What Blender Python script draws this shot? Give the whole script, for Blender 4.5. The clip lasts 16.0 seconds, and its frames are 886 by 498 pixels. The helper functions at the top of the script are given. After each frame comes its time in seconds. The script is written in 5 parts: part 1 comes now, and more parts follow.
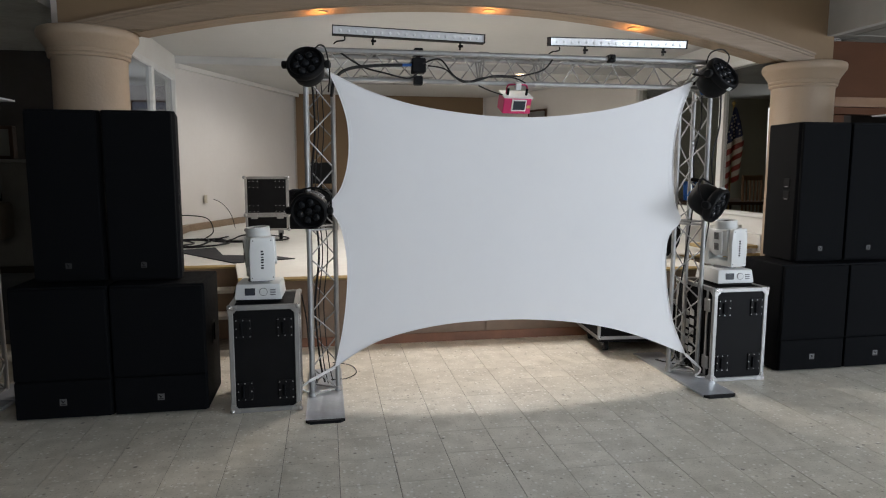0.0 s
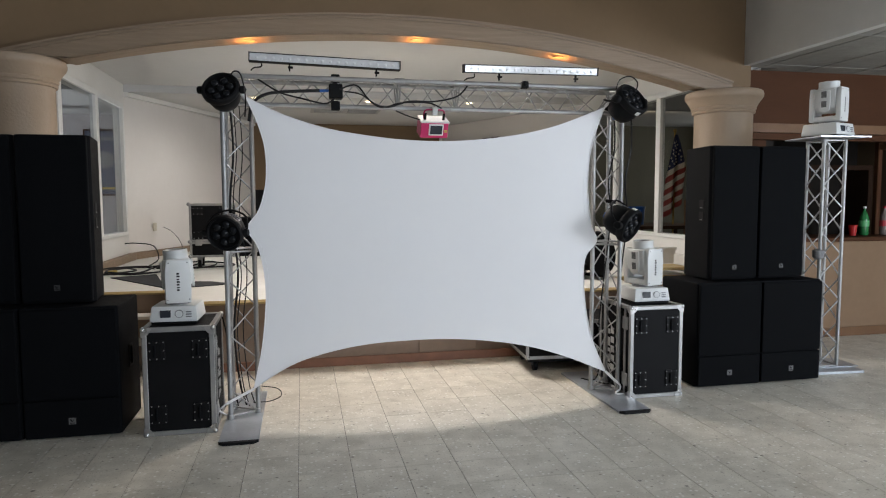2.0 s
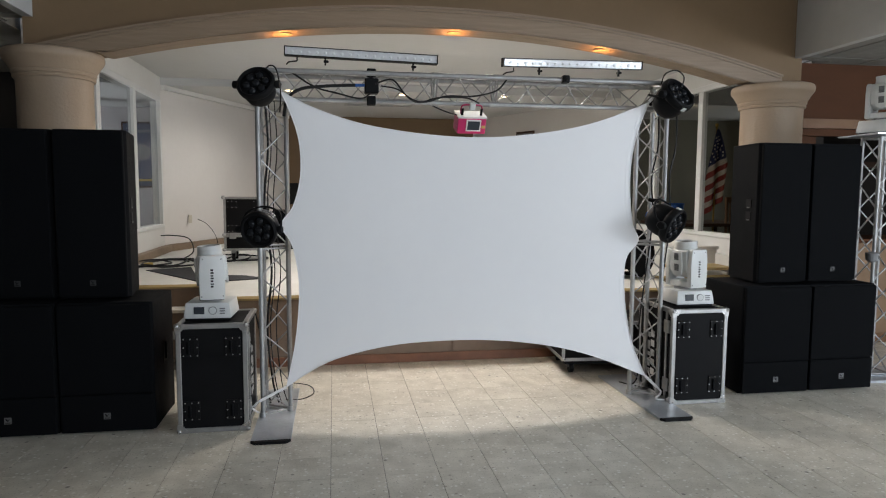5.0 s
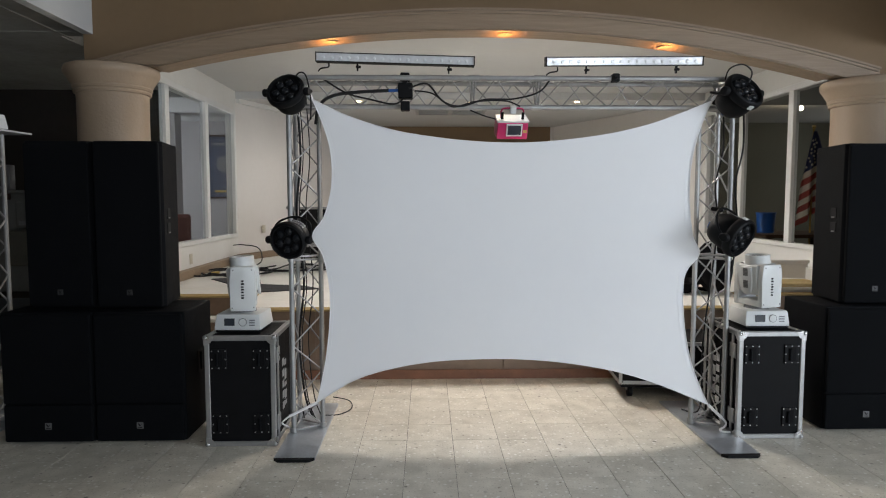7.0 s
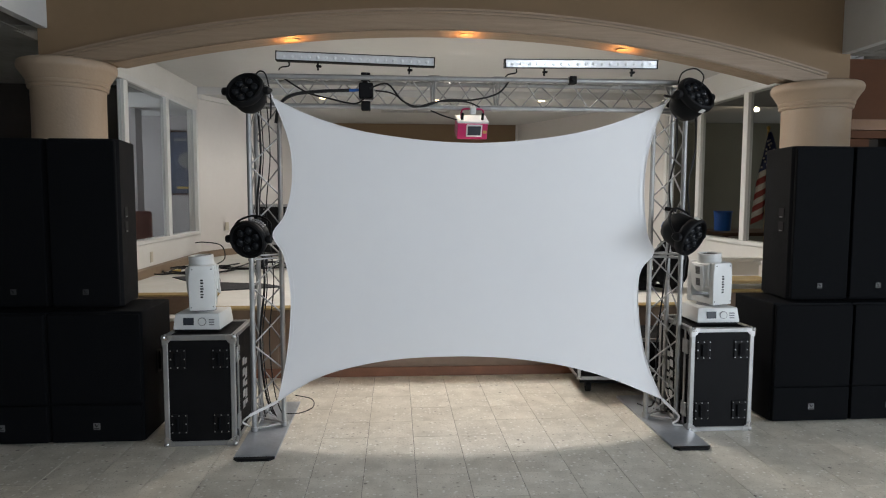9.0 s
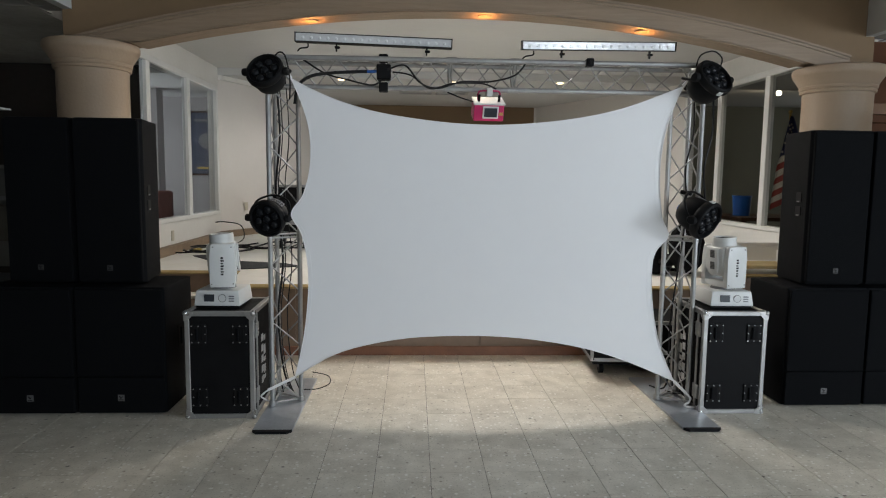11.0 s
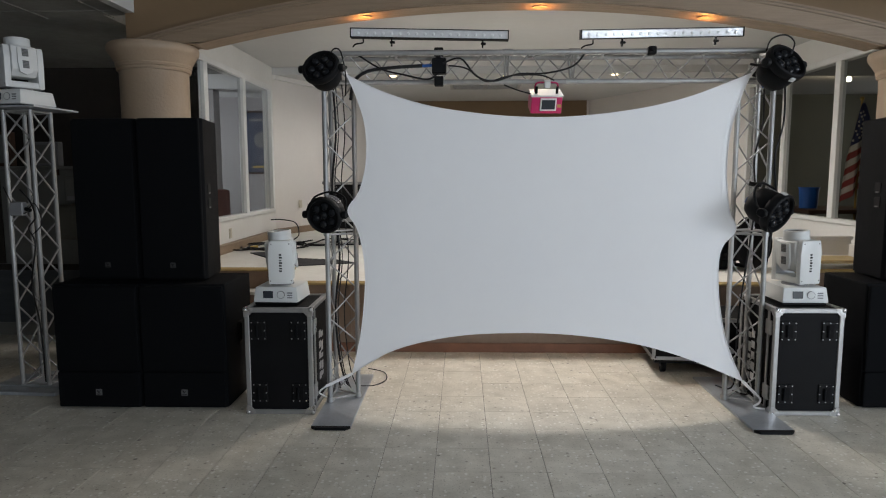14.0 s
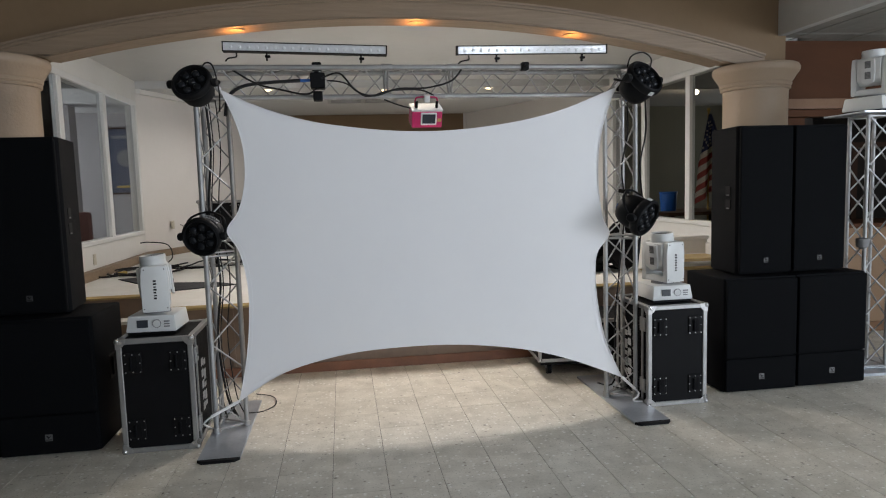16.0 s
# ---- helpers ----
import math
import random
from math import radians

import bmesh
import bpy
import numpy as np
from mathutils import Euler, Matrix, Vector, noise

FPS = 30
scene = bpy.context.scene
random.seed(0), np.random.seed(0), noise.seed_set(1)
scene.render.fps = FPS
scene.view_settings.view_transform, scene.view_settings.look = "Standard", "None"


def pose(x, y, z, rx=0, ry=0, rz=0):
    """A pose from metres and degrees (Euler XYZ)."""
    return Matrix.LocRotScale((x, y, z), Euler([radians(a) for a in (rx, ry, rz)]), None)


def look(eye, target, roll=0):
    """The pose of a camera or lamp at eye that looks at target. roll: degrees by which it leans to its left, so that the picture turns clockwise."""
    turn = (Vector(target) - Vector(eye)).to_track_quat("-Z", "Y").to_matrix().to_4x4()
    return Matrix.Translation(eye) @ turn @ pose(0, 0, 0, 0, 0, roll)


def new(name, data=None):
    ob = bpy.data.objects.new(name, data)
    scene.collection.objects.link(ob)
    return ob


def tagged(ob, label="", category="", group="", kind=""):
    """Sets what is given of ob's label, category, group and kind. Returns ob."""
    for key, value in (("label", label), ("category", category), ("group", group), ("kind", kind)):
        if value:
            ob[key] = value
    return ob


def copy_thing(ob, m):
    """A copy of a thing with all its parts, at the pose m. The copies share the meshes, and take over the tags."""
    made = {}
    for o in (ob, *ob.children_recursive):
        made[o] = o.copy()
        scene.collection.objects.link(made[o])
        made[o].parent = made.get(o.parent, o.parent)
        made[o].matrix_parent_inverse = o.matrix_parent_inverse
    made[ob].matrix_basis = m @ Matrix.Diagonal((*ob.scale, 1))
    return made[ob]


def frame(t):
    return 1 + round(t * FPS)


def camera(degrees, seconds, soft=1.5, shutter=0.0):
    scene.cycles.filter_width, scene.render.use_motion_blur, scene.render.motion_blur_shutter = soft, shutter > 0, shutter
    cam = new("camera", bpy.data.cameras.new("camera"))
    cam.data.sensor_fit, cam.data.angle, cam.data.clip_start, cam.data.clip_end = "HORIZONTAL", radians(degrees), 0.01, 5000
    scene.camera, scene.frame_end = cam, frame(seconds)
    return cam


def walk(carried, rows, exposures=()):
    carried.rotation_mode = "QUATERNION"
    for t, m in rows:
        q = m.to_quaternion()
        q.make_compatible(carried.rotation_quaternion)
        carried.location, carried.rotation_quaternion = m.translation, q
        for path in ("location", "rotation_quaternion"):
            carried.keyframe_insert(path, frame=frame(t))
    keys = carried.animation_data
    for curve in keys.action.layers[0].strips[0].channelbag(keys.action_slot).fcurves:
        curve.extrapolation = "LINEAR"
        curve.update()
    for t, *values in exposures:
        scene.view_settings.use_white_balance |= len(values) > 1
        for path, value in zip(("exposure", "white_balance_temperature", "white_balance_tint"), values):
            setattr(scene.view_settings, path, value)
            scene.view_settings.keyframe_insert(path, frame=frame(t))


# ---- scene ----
cam = camera(68.0, 16.0, soft=1.1)
PATH = [
    (0, (-1.408, -4.092, 1.619), (-1.061, -2.138, 1.375), 0.1),
    (0.5, (-1.357, -4.145, 1.623), (-0.926, -2.206, 1.391), 0.6),
    (1, (-1.238, -4.237, 1.63), (-0.697, -2.321, 1.441), 0.8),
    (1.5, (-1.165, -4.302, 1.616), (-0.588, -2.394, 1.45), 0.2),
    (2, (-1.016, -4.261, 1.566), (-0.597, -2.311, 1.411), -0.2),
    (2.5, (-1.044, -4.254, 1.605), (-0.8, -2.278, 1.414), 0.5),
    (3, (-1.183, -4.311, 1.618), (-0.979, -2.33, 1.434), 0.6),
    (3.5, (-1.197, -4.29, 1.618), (-0.986, -2.309, 1.443), 0.4),
    (4, (-1.198, -4.276, 1.621), (-0.915, -2.303, 1.445), 0.2),
    (4.2, (-1.173, -4.261, 1.618), (-0.833, -2.299, 1.436), 0.6),
    (6.3, (-0.767, -3.943, 1.591), (-0.485, -1.969, 1.435), -0.3),
    (6.5, (-0.716, -3.932, 1.598), (-0.516, -1.947, 1.449), 1.6),
    (7, (-0.622, -3.92, 1.598), (-0.573, -1.926, 1.449), -0.0),
    (7.5, (-0.607, -3.942, 1.612), (-0.642, -1.948, 1.461), 0.2),
    (8, (-0.57, -4.024, 1.641), (-0.581, -2.032, 1.463), -0.1),
    (8.5, (-0.548, -4.022, 1.647), (-0.459, -2.032, 1.471), -0.3),
    (8.7, (-0.57, -3.964, 1.623), (-0.43, -1.976, 1.463), 0.1),
    (10.8, (-0.553, -4.05, 1.612), (-0.402, -2.066, 1.413), 0.4),
    (11, (-0.559, -4.027, 1.609), (-0.467, -2.04, 1.397), 0.7),
    (11.5, (-0.57, -4.03, 1.604), (-0.568, -2.041, 1.395), 1.0),
    (12, (-0.598, -3.998, 1.603), (-0.62, -2.008, 1.406), 0.8),
    (12.5, (-0.609, -3.906, 1.608), (-0.626, -1.918, 1.396), 0.9),
    (13, (-0.605, -3.881, 1.604), (-0.657, -1.894, 1.379), 0.7),
    (13.5, (-0.603, -3.978, 1.595), (-0.692, -1.993, 1.365), 0.2),
    (14, (-0.611, -3.964, 1.599), (-0.668, -1.977, 1.375), -0.1),
    (14.5, (-0.606, -3.967, 1.601), (-0.611, -1.978, 1.385), -0.1),
    (15, (-0.596, -3.976, 1.61), (-0.515, -1.988, 1.405), -0.6),
    (15.5, (-0.587, -3.98, 1.608), (-0.404, -1.999, 1.411), -0.8),
    (16, (-0.636, -3.949, 1.612), (-0.34, -1.98, 1.42), -1.7),
]
walk(cam, [(t, look(eye, target, roll)) for t, eye, target, roll in PATH], [(0, 0.01, 6500, 11), (1.2, 0.08, 6500, 11), (1.8, 0.08, 6500, 11), (3.0, 0.01, 6500, 10), (4.2, 0.0, 6500, 10), (8.7, -0.02, 6500, 10), (10.8, -0.17, 6500, 8), (14, -0.17, 6500, 10), (16, -0.14, 6500, 11)])

# ---- world and light ----
world = bpy.data.worlds.new("world")
scene.world = world
world.use_nodes = True
wn = world.node_tree
sky = wn.nodes.new("ShaderNodeTexSky")
sky.sky_type, sky.sun_disc, sky.sun_elevation, sky.sun_rotation = "NISHITA", False, radians(40), radians(200)
wn.links.new(sky.outputs[0], wn.nodes["Background"].inputs[0])
wn.nodes["Background"].inputs[1].default_value = 0.1


def area_lamp(name, eye, target, sx, sy, watts, color):
    data = bpy.data.lights.new(name, "AREA")
    data.shape, data.size, data.size_y, data.energy, data.color = "RECTANGLE", sx, sy, watts, color
    ob = new(name, data)
    ob.matrix_world = look(eye, target)
    return ob


def spot_lamp(name, eye, target, watts, color, cone, radius=0.04, blend=0.6):
    data = bpy.data.lights.new(name, "SPOT")
    data.energy, data.color, data.spot_size, data.spot_blend, data.shadow_soft_size = watts, color, radians(cone), blend, radius
    ob = new(name, data)
    ob.matrix_world = look(eye, target)
    return ob


def point_lamp(name, loc, watts, color, radius):
    data = bpy.data.lights.new(name, "POINT")
    data.energy, data.color, data.shadow_soft_size = watts, color, radius
    ob = new(name, data)
    ob.location = loc
    return ob


# daylight through the hall's windows behind the camera, ceiling lamps, and added fill lamps
area_lamp("window_daylight", (2.75, -9.3, 1.5), (0.6, 0, 1.1), 1.5, 2.2, 138, (0.80, 0.89, 1.0))
area_lamp("window_daylight", (5.7, -9.3, 1.5), (1.2, 0, 1.1), 3.2, 2.2, 240, (0.80, 0.89, 1.0))
area_lamp("window_daylight_side", (7.3, -3.9, 2.12), (1.2, -1.6, 0.2), 5.4, 1.3, 460, (0.80, 0.89, 1.0))
ARCH_X = (-1.43, 0.04, 1.41)
ARCH_R, ARCH_TOP, ARCH_MID = 11.84, 3.005, -0.12


def arch_z(x):
    return ARCH_TOP - (x - ARCH_MID) ** 2 / (2 * ARCH_R)


for ax in ARCH_X:
    spot_lamp("arch_spot", (ax, 1.74, arch_z(ax) - 0.03), (ax, 1.50, 0), 9, (1.0, 0.72, 0.48), 140, 0.04)
    # added lamp facing up, only to brighten the soffit round the bulb
    spot_lamp("soffit_glow_fill", (ax, 1.74, arch_z(ax) - 0.10), (ax, 1.74, 5), 4.2, (1.0, 0.42, 0.10), 165, 0.05)
ALCOVE_BULBS = ((-1.70, 6.62), (0.10, 6.70), (1.77, 6.58))
for bx, by in ALCOVE_BULBS:
    spot_lamp("alcove_spot", (bx, by, 3.10), (bx, by, 0), 50, (1.0, 0.96, 0.915), 168, 0.05)
area_lamp("alcove_tube", (0.25, 2.86, 3.24), (0.25, 2.80, 0), 0.9, 0.8, 118, (1.0, 0.945, 0.89))
# unseen fill lamps added in the side rooms, which have no outer window
area_lamp("side_room_fill_left", (-7.45, 6.8, 1.9), (0, 5.0, 2.0), 3.4, 1.8, 145, (0.90, 0.95, 1.0))
area_lamp("side_room_fill_right", (8.25, 7.4, 2.0), (2, 5.4, 1.8), 2.6, 1.8, 18, (0.95, 0.96, 0.94))
point_lamp("far_room_bulb", (5.355, 6.575, 3.06), 16, (1.0, 0.80, 0.55), 0.04)


# ---- materials ----
def mat(name, base, rough=0.5, metal=0.0, dark=None, scale=6.0, amount=0.35, bump=0.0, bump_scale=60.0, rand=0.0, gloss=0.5, stretch=None):
    """A surface with stains at one scale, grain at another and a little relief."""
    m = bpy.data.materials.new(name)
    m.use_nodes = True
    nt = m.node_tree
    p = nt.nodes["Principled BSDF"]
    p.inputs["Roughness"].default_value, p.inputs["Metallic"].default_value = rough, metal
    p.inputs["Specular IOR Level"].default_value = gloss
    dark = dark or tuple(c * 0.72 for c in base)
    co = nt.nodes.new("ShaderNodeTexCoord")
    mp = nt.nodes.new("ShaderNodeMapping")
    nt.links.new(co.outputs["Object"], mp.inputs[0])
    if stretch:
        mp.inputs["Scale"].default_value = stretch
    n1, n2 = nt.nodes.new("ShaderNodeTexNoise"), nt.nodes.new("ShaderNodeTexNoise")
    n1.inputs["Scale"].default_value, n2.inputs["Scale"].default_value = scale, scale * 11
    n1.inputs["Detail"].default_value = 5
    info = nt.nodes.new("ShaderNodeObjectInfo")
    if rand:
        add = nt.nodes.new("ShaderNodeVectorMath")
        sc = nt.nodes.new("ShaderNodeVectorMath")
        sc.operation = "SCALE"
        sc.inputs["Scale"].default_value = 37.0
        comb = nt.nodes.new("ShaderNodeCombineXYZ")
        for k in range(3):
            nt.links.new(info.outputs["Random"], comb.inputs[k])
        nt.links.new(comb.outputs[0], sc.inputs[0])
        nt.links.new(mp.outputs[0], add.inputs[0])
        nt.links.new(sc.outputs[0], add.inputs[1])
        src = add.outputs[0]
    else:
        src = mp.outputs[0]
    for n in (n1, n2):
        nt.links.new(src, n.inputs["Vector"])
    mixf = nt.nodes.new("ShaderNodeMath")
    mixf.operation = "MULTIPLY_ADD"
    mixf.inputs[1].default_value = 0.4
    nt.links.new(n2.outputs[0], mixf.inputs[0])
    nt.links.new(n1.outputs[0], mixf.inputs[2])
    ramp = nt.nodes.new("ShaderNodeMapRange")
    ramp.inputs[1].default_value, ramp.inputs[2].default_value = 0.45, 1.0
    ramp.inputs[3].default_value, ramp.inputs[4].default_value = 0.0, amount * 2
    nt.links.new(mixf.outputs[0], ramp.inputs[0])
    mx = nt.nodes.new("ShaderNodeMix")
    mx.data_type = "RGBA"
    mx.inputs[6].default_value, mx.inputs[7].default_value = (*base, 1), (*dark, 1)
    nt.links.new(ramp.outputs[0], mx.inputs[0])
    out = mx.outputs[2]
    if rand:
        hsv = nt.nodes.new("ShaderNodeHueSaturation")
        mr = nt.nodes.new("ShaderNodeMapRange")
        mr.inputs[3].default_value, mr.inputs[4].default_value = 1 - rand, 1 + rand
        nt.links.new(info.outputs["Random"], mr.inputs[0])
        nt.links.new(mr.outputs[0], hsv.inputs["Value"])
        nt.links.new(out, hsv.inputs["Color"])
        out = hsv.outputs[0]
    nt.links.new(out, p.inputs["Base Color"])
    rr = nt.nodes.new("ShaderNodeMapRange")
    rr.inputs[3].default_value, rr.inputs[4].default_value = max(0.03, rough - 0.08), min(1, rough + 0.1)
    nt.links.new(n1.outputs[0], rr.inputs[0])
    nt.links.new(rr.outputs[0], p.inputs["Roughness"])
    if bump:
        n3 = nt.nodes.new("ShaderNodeTexNoise")
        n3.inputs["Scale"].default_value = bump_scale
        nt.links.new(src, n3.inputs["Vector"])
        b = nt.nodes.new("ShaderNodeBump")
        b.inputs["Strength"].default_value, b.inputs["Distance"].default_value = bump, 0.01
        nt.links.new(n3.outputs[0], b.inputs["Height"])
        nt.links.new(b.outputs[0], p.inputs["Normal"])
    return m


def glow(name, color, strength):
    m = bpy.data.materials.new(name)
    m.use_nodes = True
    p = m.node_tree.nodes["Principled BSDF"]
    p.inputs["Base Color"].default_value = (*color, 1)
    p.inputs["Emission Color"].default_value, p.inputs["Emission Strength"].default_value = (*color, 1), strength
    return m


def terrazzo():
    """Cream terrazzo tile with chips, dark specks, pits and worn patches."""
    m = mat("terrazzo_tile", (0.735, 0.69, 0.60), 0.42, 0, (0.49, 0.45, 0.375), 7.0, 0.5, 0.15, 70, rand=0.03)
    nt = m.node_tree
    p = nt.nodes["Principled BSDF"]
    src = nt.nodes["Noise Texture"].inputs["Vector"].links[0].from_socket
    col = p.inputs["Base Color"].links[0].from_socket
    for scale, lo, hi, tint, keep in ((30.0, 0.18, 0.34, (0.86, 0.84, 0.79), 0.55), (9.0, 0.07, 0.13, (0.08, 0.066, 0.052), 0.78), (23.0, 0.12, 0.26, (0.25, 0.21, 0.16), 0.76), (60.0, 0.18, 0.28, (0.40, 0.355, 0.29), 0.45)):
        v = nt.nodes.new("ShaderNodeTexVoronoi")
        v.inputs["Scale"].default_value = scale
        nt.links.new(src, v.inputs["Vector"])
        mr = nt.nodes.new("ShaderNodeMapRange")
        mr.inputs[1].default_value, mr.inputs[2].default_value, mr.inputs[3].default_value, mr.inputs[4].default_value = lo, hi, 0.75, 0.0
        nt.links.new(v.outputs["Distance"], mr.inputs[0])
        wn2 = nt.nodes.new("ShaderNodeMapRange")
        wn2.inputs[1].default_value, wn2.inputs[2].default_value = keep, keep + 0.04
        sep = nt.nodes.new("ShaderNodeSeparateColor")
        nt.links.new(v.outputs["Color"], sep.inputs[0])
        nt.links.new(sep.outputs[0], wn2.inputs[0])
        mu = nt.nodes.new("ShaderNodeMath")
        mu.operation = "MULTIPLY"
        nt.links.new(mr.outputs[0], mu.inputs[0])
        nt.links.new(wn2.outputs[0], mu.inputs[1])
        mx = nt.nodes.new("ShaderNodeMix")
        mx.data_type = "RGBA"
        mx.inputs[7].default_value = (*tint, 1)
        nt.links.new(mu.outputs[0], mx.inputs[0])
        nt.links.new(col, mx.inputs[6])
        col = mx.outputs[2]
    nt.links.new(col, p.inputs["Base Color"])
    return m


def glass_mat(name, tint, rough=0.02):
    m = bpy.data.materials.new(name)
    m.use_nodes = True
    p = m.node_tree.nodes["Principled BSDF"]
    p.inputs["Base Color"].default_value = (*tint, 1)
    p.inputs["Roughness"].default_value = rough
    p.inputs["Transmission Weight"].default_value = 1.0
    p.inputs["IOR"].default_value = 1.05
    return m


M_TILE = terrazzo()
M_GROUT = mat("dark_grout", (0.38, 0.34, 0.28), 0.9, 0, (0.05, 0.043, 0.036), 1.6, 0.6)
M_WALL = mat("white_wall_paint", (0.74, 0.73, 0.70), 0.6, 0, (0.64, 0.62, 0.58), 1.5, 0.3, 0.05, 120)
M_CREAM = mat("cream_wall_paint", (0.74, 0.71, 0.68), 0.65, 0, (0.67, 0.64, 0.61), 1.2, 0.3, 0.05, 120)
M_CEIL = mat("white_ceiling_paint", (0.57, 0.57, 0.56), 0.75, 0, (0.49, 0.49, 0.48), 1.0, 0.3, 0.05, 100)
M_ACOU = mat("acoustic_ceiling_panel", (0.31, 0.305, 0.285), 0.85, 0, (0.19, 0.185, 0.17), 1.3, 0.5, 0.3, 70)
M_TAN = mat("tan_painted_wall", (0.200, 0.134, 0.078), 0.65, 0, (0.17, 0.116, 0.067), 1.6, 0.35, 0.06, 80, gloss=0.2)
M_TANWOOD = mat("tan_painted_wood", (0.275, 0.20, 0.135), 0.55, 0, (0.21, 0.152, 0.10), 3.0, 0.5, 0.1, 30, stretch=(1, 8, 14))
M_COLUMN = mat("tan_plaster_column", (0.335, 0.25, 0.175), 0.55, 0, (0.30, 0.225, 0.158), 4.0, 0.35, 0.25, 45)
M_BROWNPLY = mat("brown_plywood", (0.080, 0.032, 0.014), 0.65, 0, (0.066, 0.028, 0.014), 1.4, 0.5, 0.06, 40, stretch=(1, 1, 3), gloss=0.12)
M_TRIMWOOD = mat("light_wood_trim", (0.19, 0.105, 0.056), 0.5, 0, (0.14, 0.074, 0.04), 4, 0.4, 0.08, 40, gloss=0.2)
M_BARFRONT = mat("tan_bar_front", (0.25, 0.16, 0.097), 0.65, 0, (0.205, 0.13, 0.075), 1.5, 0.35, 0.05, 80, gloss=0.25)
# near black puts the shade of unlit rooms into colour; also the wainscot rail
M_ROOMSHADE_RAIL = mat("dark_room_wall", (0.032, 0.027, 0.023), 0.8, 0, None, 1.2, 0.4, gloss=0.1)
M_GREYWALL = mat("grey_plaster_wall", (0.15, 0.15, 0.14), 0.7, 0, (0.11, 0.11, 0.10), 1.2, 0.4)
M_OLIVE = mat("olive_grey_wall", (0.21, 0.21, 0.175), 0.7, 0, (0.16, 0.16, 0.13), 1.2, 0.4)
M_WAINSCOT = mat("slate_wainscot", (0.06, 0.068, 0.075), 0.45, 0, (0.035, 0.04, 0.047), 2.5, 0.5, stretch=(0.4, 1, 5))
M_DARKWOOD = mat("dark_stained_wood", (0.06, 0.032, 0.02), 0.5, 0, None, 4, 0.4, 0.08, 50, gloss=0.12)
M_STAGE = mat("white_stage_floor", (0.74, 0.73, 0.69), 0.45, 0, (0.58, 0.56, 0.51), 2.0, 0.4, 0.05, 60)
M_STAGEFRONT = mat("tan_stage_front", (0.25, 0.18, 0.13), 0.6, 0, (0.18, 0.125, 0.09), 2.0, 0.4, 0.1, 40)
M_STAGEEDGE = mat("yellowed_stage_edge", (0.50, 0.38, 0.17), 0.5, 0, (0.36, 0.25, 0.11), 6.0, 0.4)
M_SCREEN = mat("white_stretch_fabric", (0.83, 0.83, 0.84), 0.9, 0, (0.785, 0.785, 0.80), 0.8, 0.3, gloss=0.15)
M_ALU = mat("brushed_aluminium", (0.39, 0.39, 0.385), 0.5, 0.6, (0.26, 0.26, 0.26), 12, 0.35, 0.04, 150)
M_PLATE = mat("dull_steel_plate", (0.50, 0.53, 0.57), 0.33, 0.5, (0.31, 0.33, 0.36), 5, 0.45, 0.05, 80)
M_CASEALU = mat("satin_aluminium_edge", (0.42, 0.42, 0.415), 0.42, 0.75, (0.28, 0.28, 0.28), 9, 0.35)
M_CHROME = mat("chrome_corner", (0.52, 0.52, 0.52), 0.28, 0.85, (0.36, 0.36, 0.36), 20, 0.3)
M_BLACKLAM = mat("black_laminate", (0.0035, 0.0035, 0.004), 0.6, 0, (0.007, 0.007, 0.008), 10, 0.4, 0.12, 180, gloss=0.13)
M_BLACKPLAST = mat("black_plastic", (0.004, 0.004, 0.0045), 0.6, 0, (0.007, 0.007, 0.008), 14, 0.4, gloss=0.16)
M_SPKBOX = mat("black_textured_paint", (0.0028, 0.0032, 0.0042), 0.7, 0, (0.0055, 0.006, 0.0072), 8, 0.4, 0.35, 220, gloss=0.08)
M_DIMBADGE = mat("dark_grey_badge", (0.045, 0.045, 0.045), 0.5, 0.2)
M_SIDEROOM = mat("grey_mauve_wall", (0.36, 0.34, 0.345), 0.7, 0, (0.30, 0.28, 0.285), 1.2, 0.3)
M_GRILLE = mat("black_speaker_grille", (0.0024, 0.0028, 0.0036), 0.8, 0, (0.0042, 0.0047, 0.0057), 5, 0.4, 0.5, 420, gloss=0.09)
M_BADGE = mat("silver_badge", (0.20, 0.20, 0.20), 0.35, 0.5)
M_WHITEPL = mat("white_moulded_plastic", (0.62, 0.63, 0.62), 0.38, 0, (0.55, 0.56, 0.55), 10, 0.3)
M_GREYPL = mat("grey_vent_plastic", (0.20, 0.20, 0.205), 0.5)
M_LENS = mat("dark_lens_glass", (0.010, 0.011, 0.013), 0.16, 0, None, 12, 0.3, gloss=0.2)
M_LCD = mat("dark_display", (0.035, 0.04, 0.05), 0.15)
M_CABLE = mat("black_cable_rubber", (0.006, 0.006, 0.007), 0.5, 0, None, gloss=0.3)
M_PINK = mat("pink_anodised_metal", (0.42, 0.018, 0.105), 0.35, 0.2, (0.48, 0.018, 0.10), 8, 0.3)
M_LEDBAR = mat("silver_led_bar", (0.72, 0.73, 0.74), 0.16, 0.12, (0.55, 0.55, 0.56), 30, 0.4, 0.08, 40)
M_CLEAR = mat("clear_led_lens", (0.80, 0.81, 0.82), 0.12, 0.1)
M_FRAME = mat("white_window_frame", (0.74, 0.74, 0.72), 0.45, 0, (0.64, 0.64, 0.62), 4, 0.3)
M_GLASS = glass_mat("window_glass", (0.72, 0.74, 0.74))
M_LAMP = glow("lit_lamp", (1.0, 0.74, 0.42), 5.0)
M_ARCHLAMP = glow("lit_arch_lamp", (0.50, 0.20, 0.055), 0.9)
M_BLUE = mat("blue_plastic", (0.015, 0.11, 0.42), 0.4)
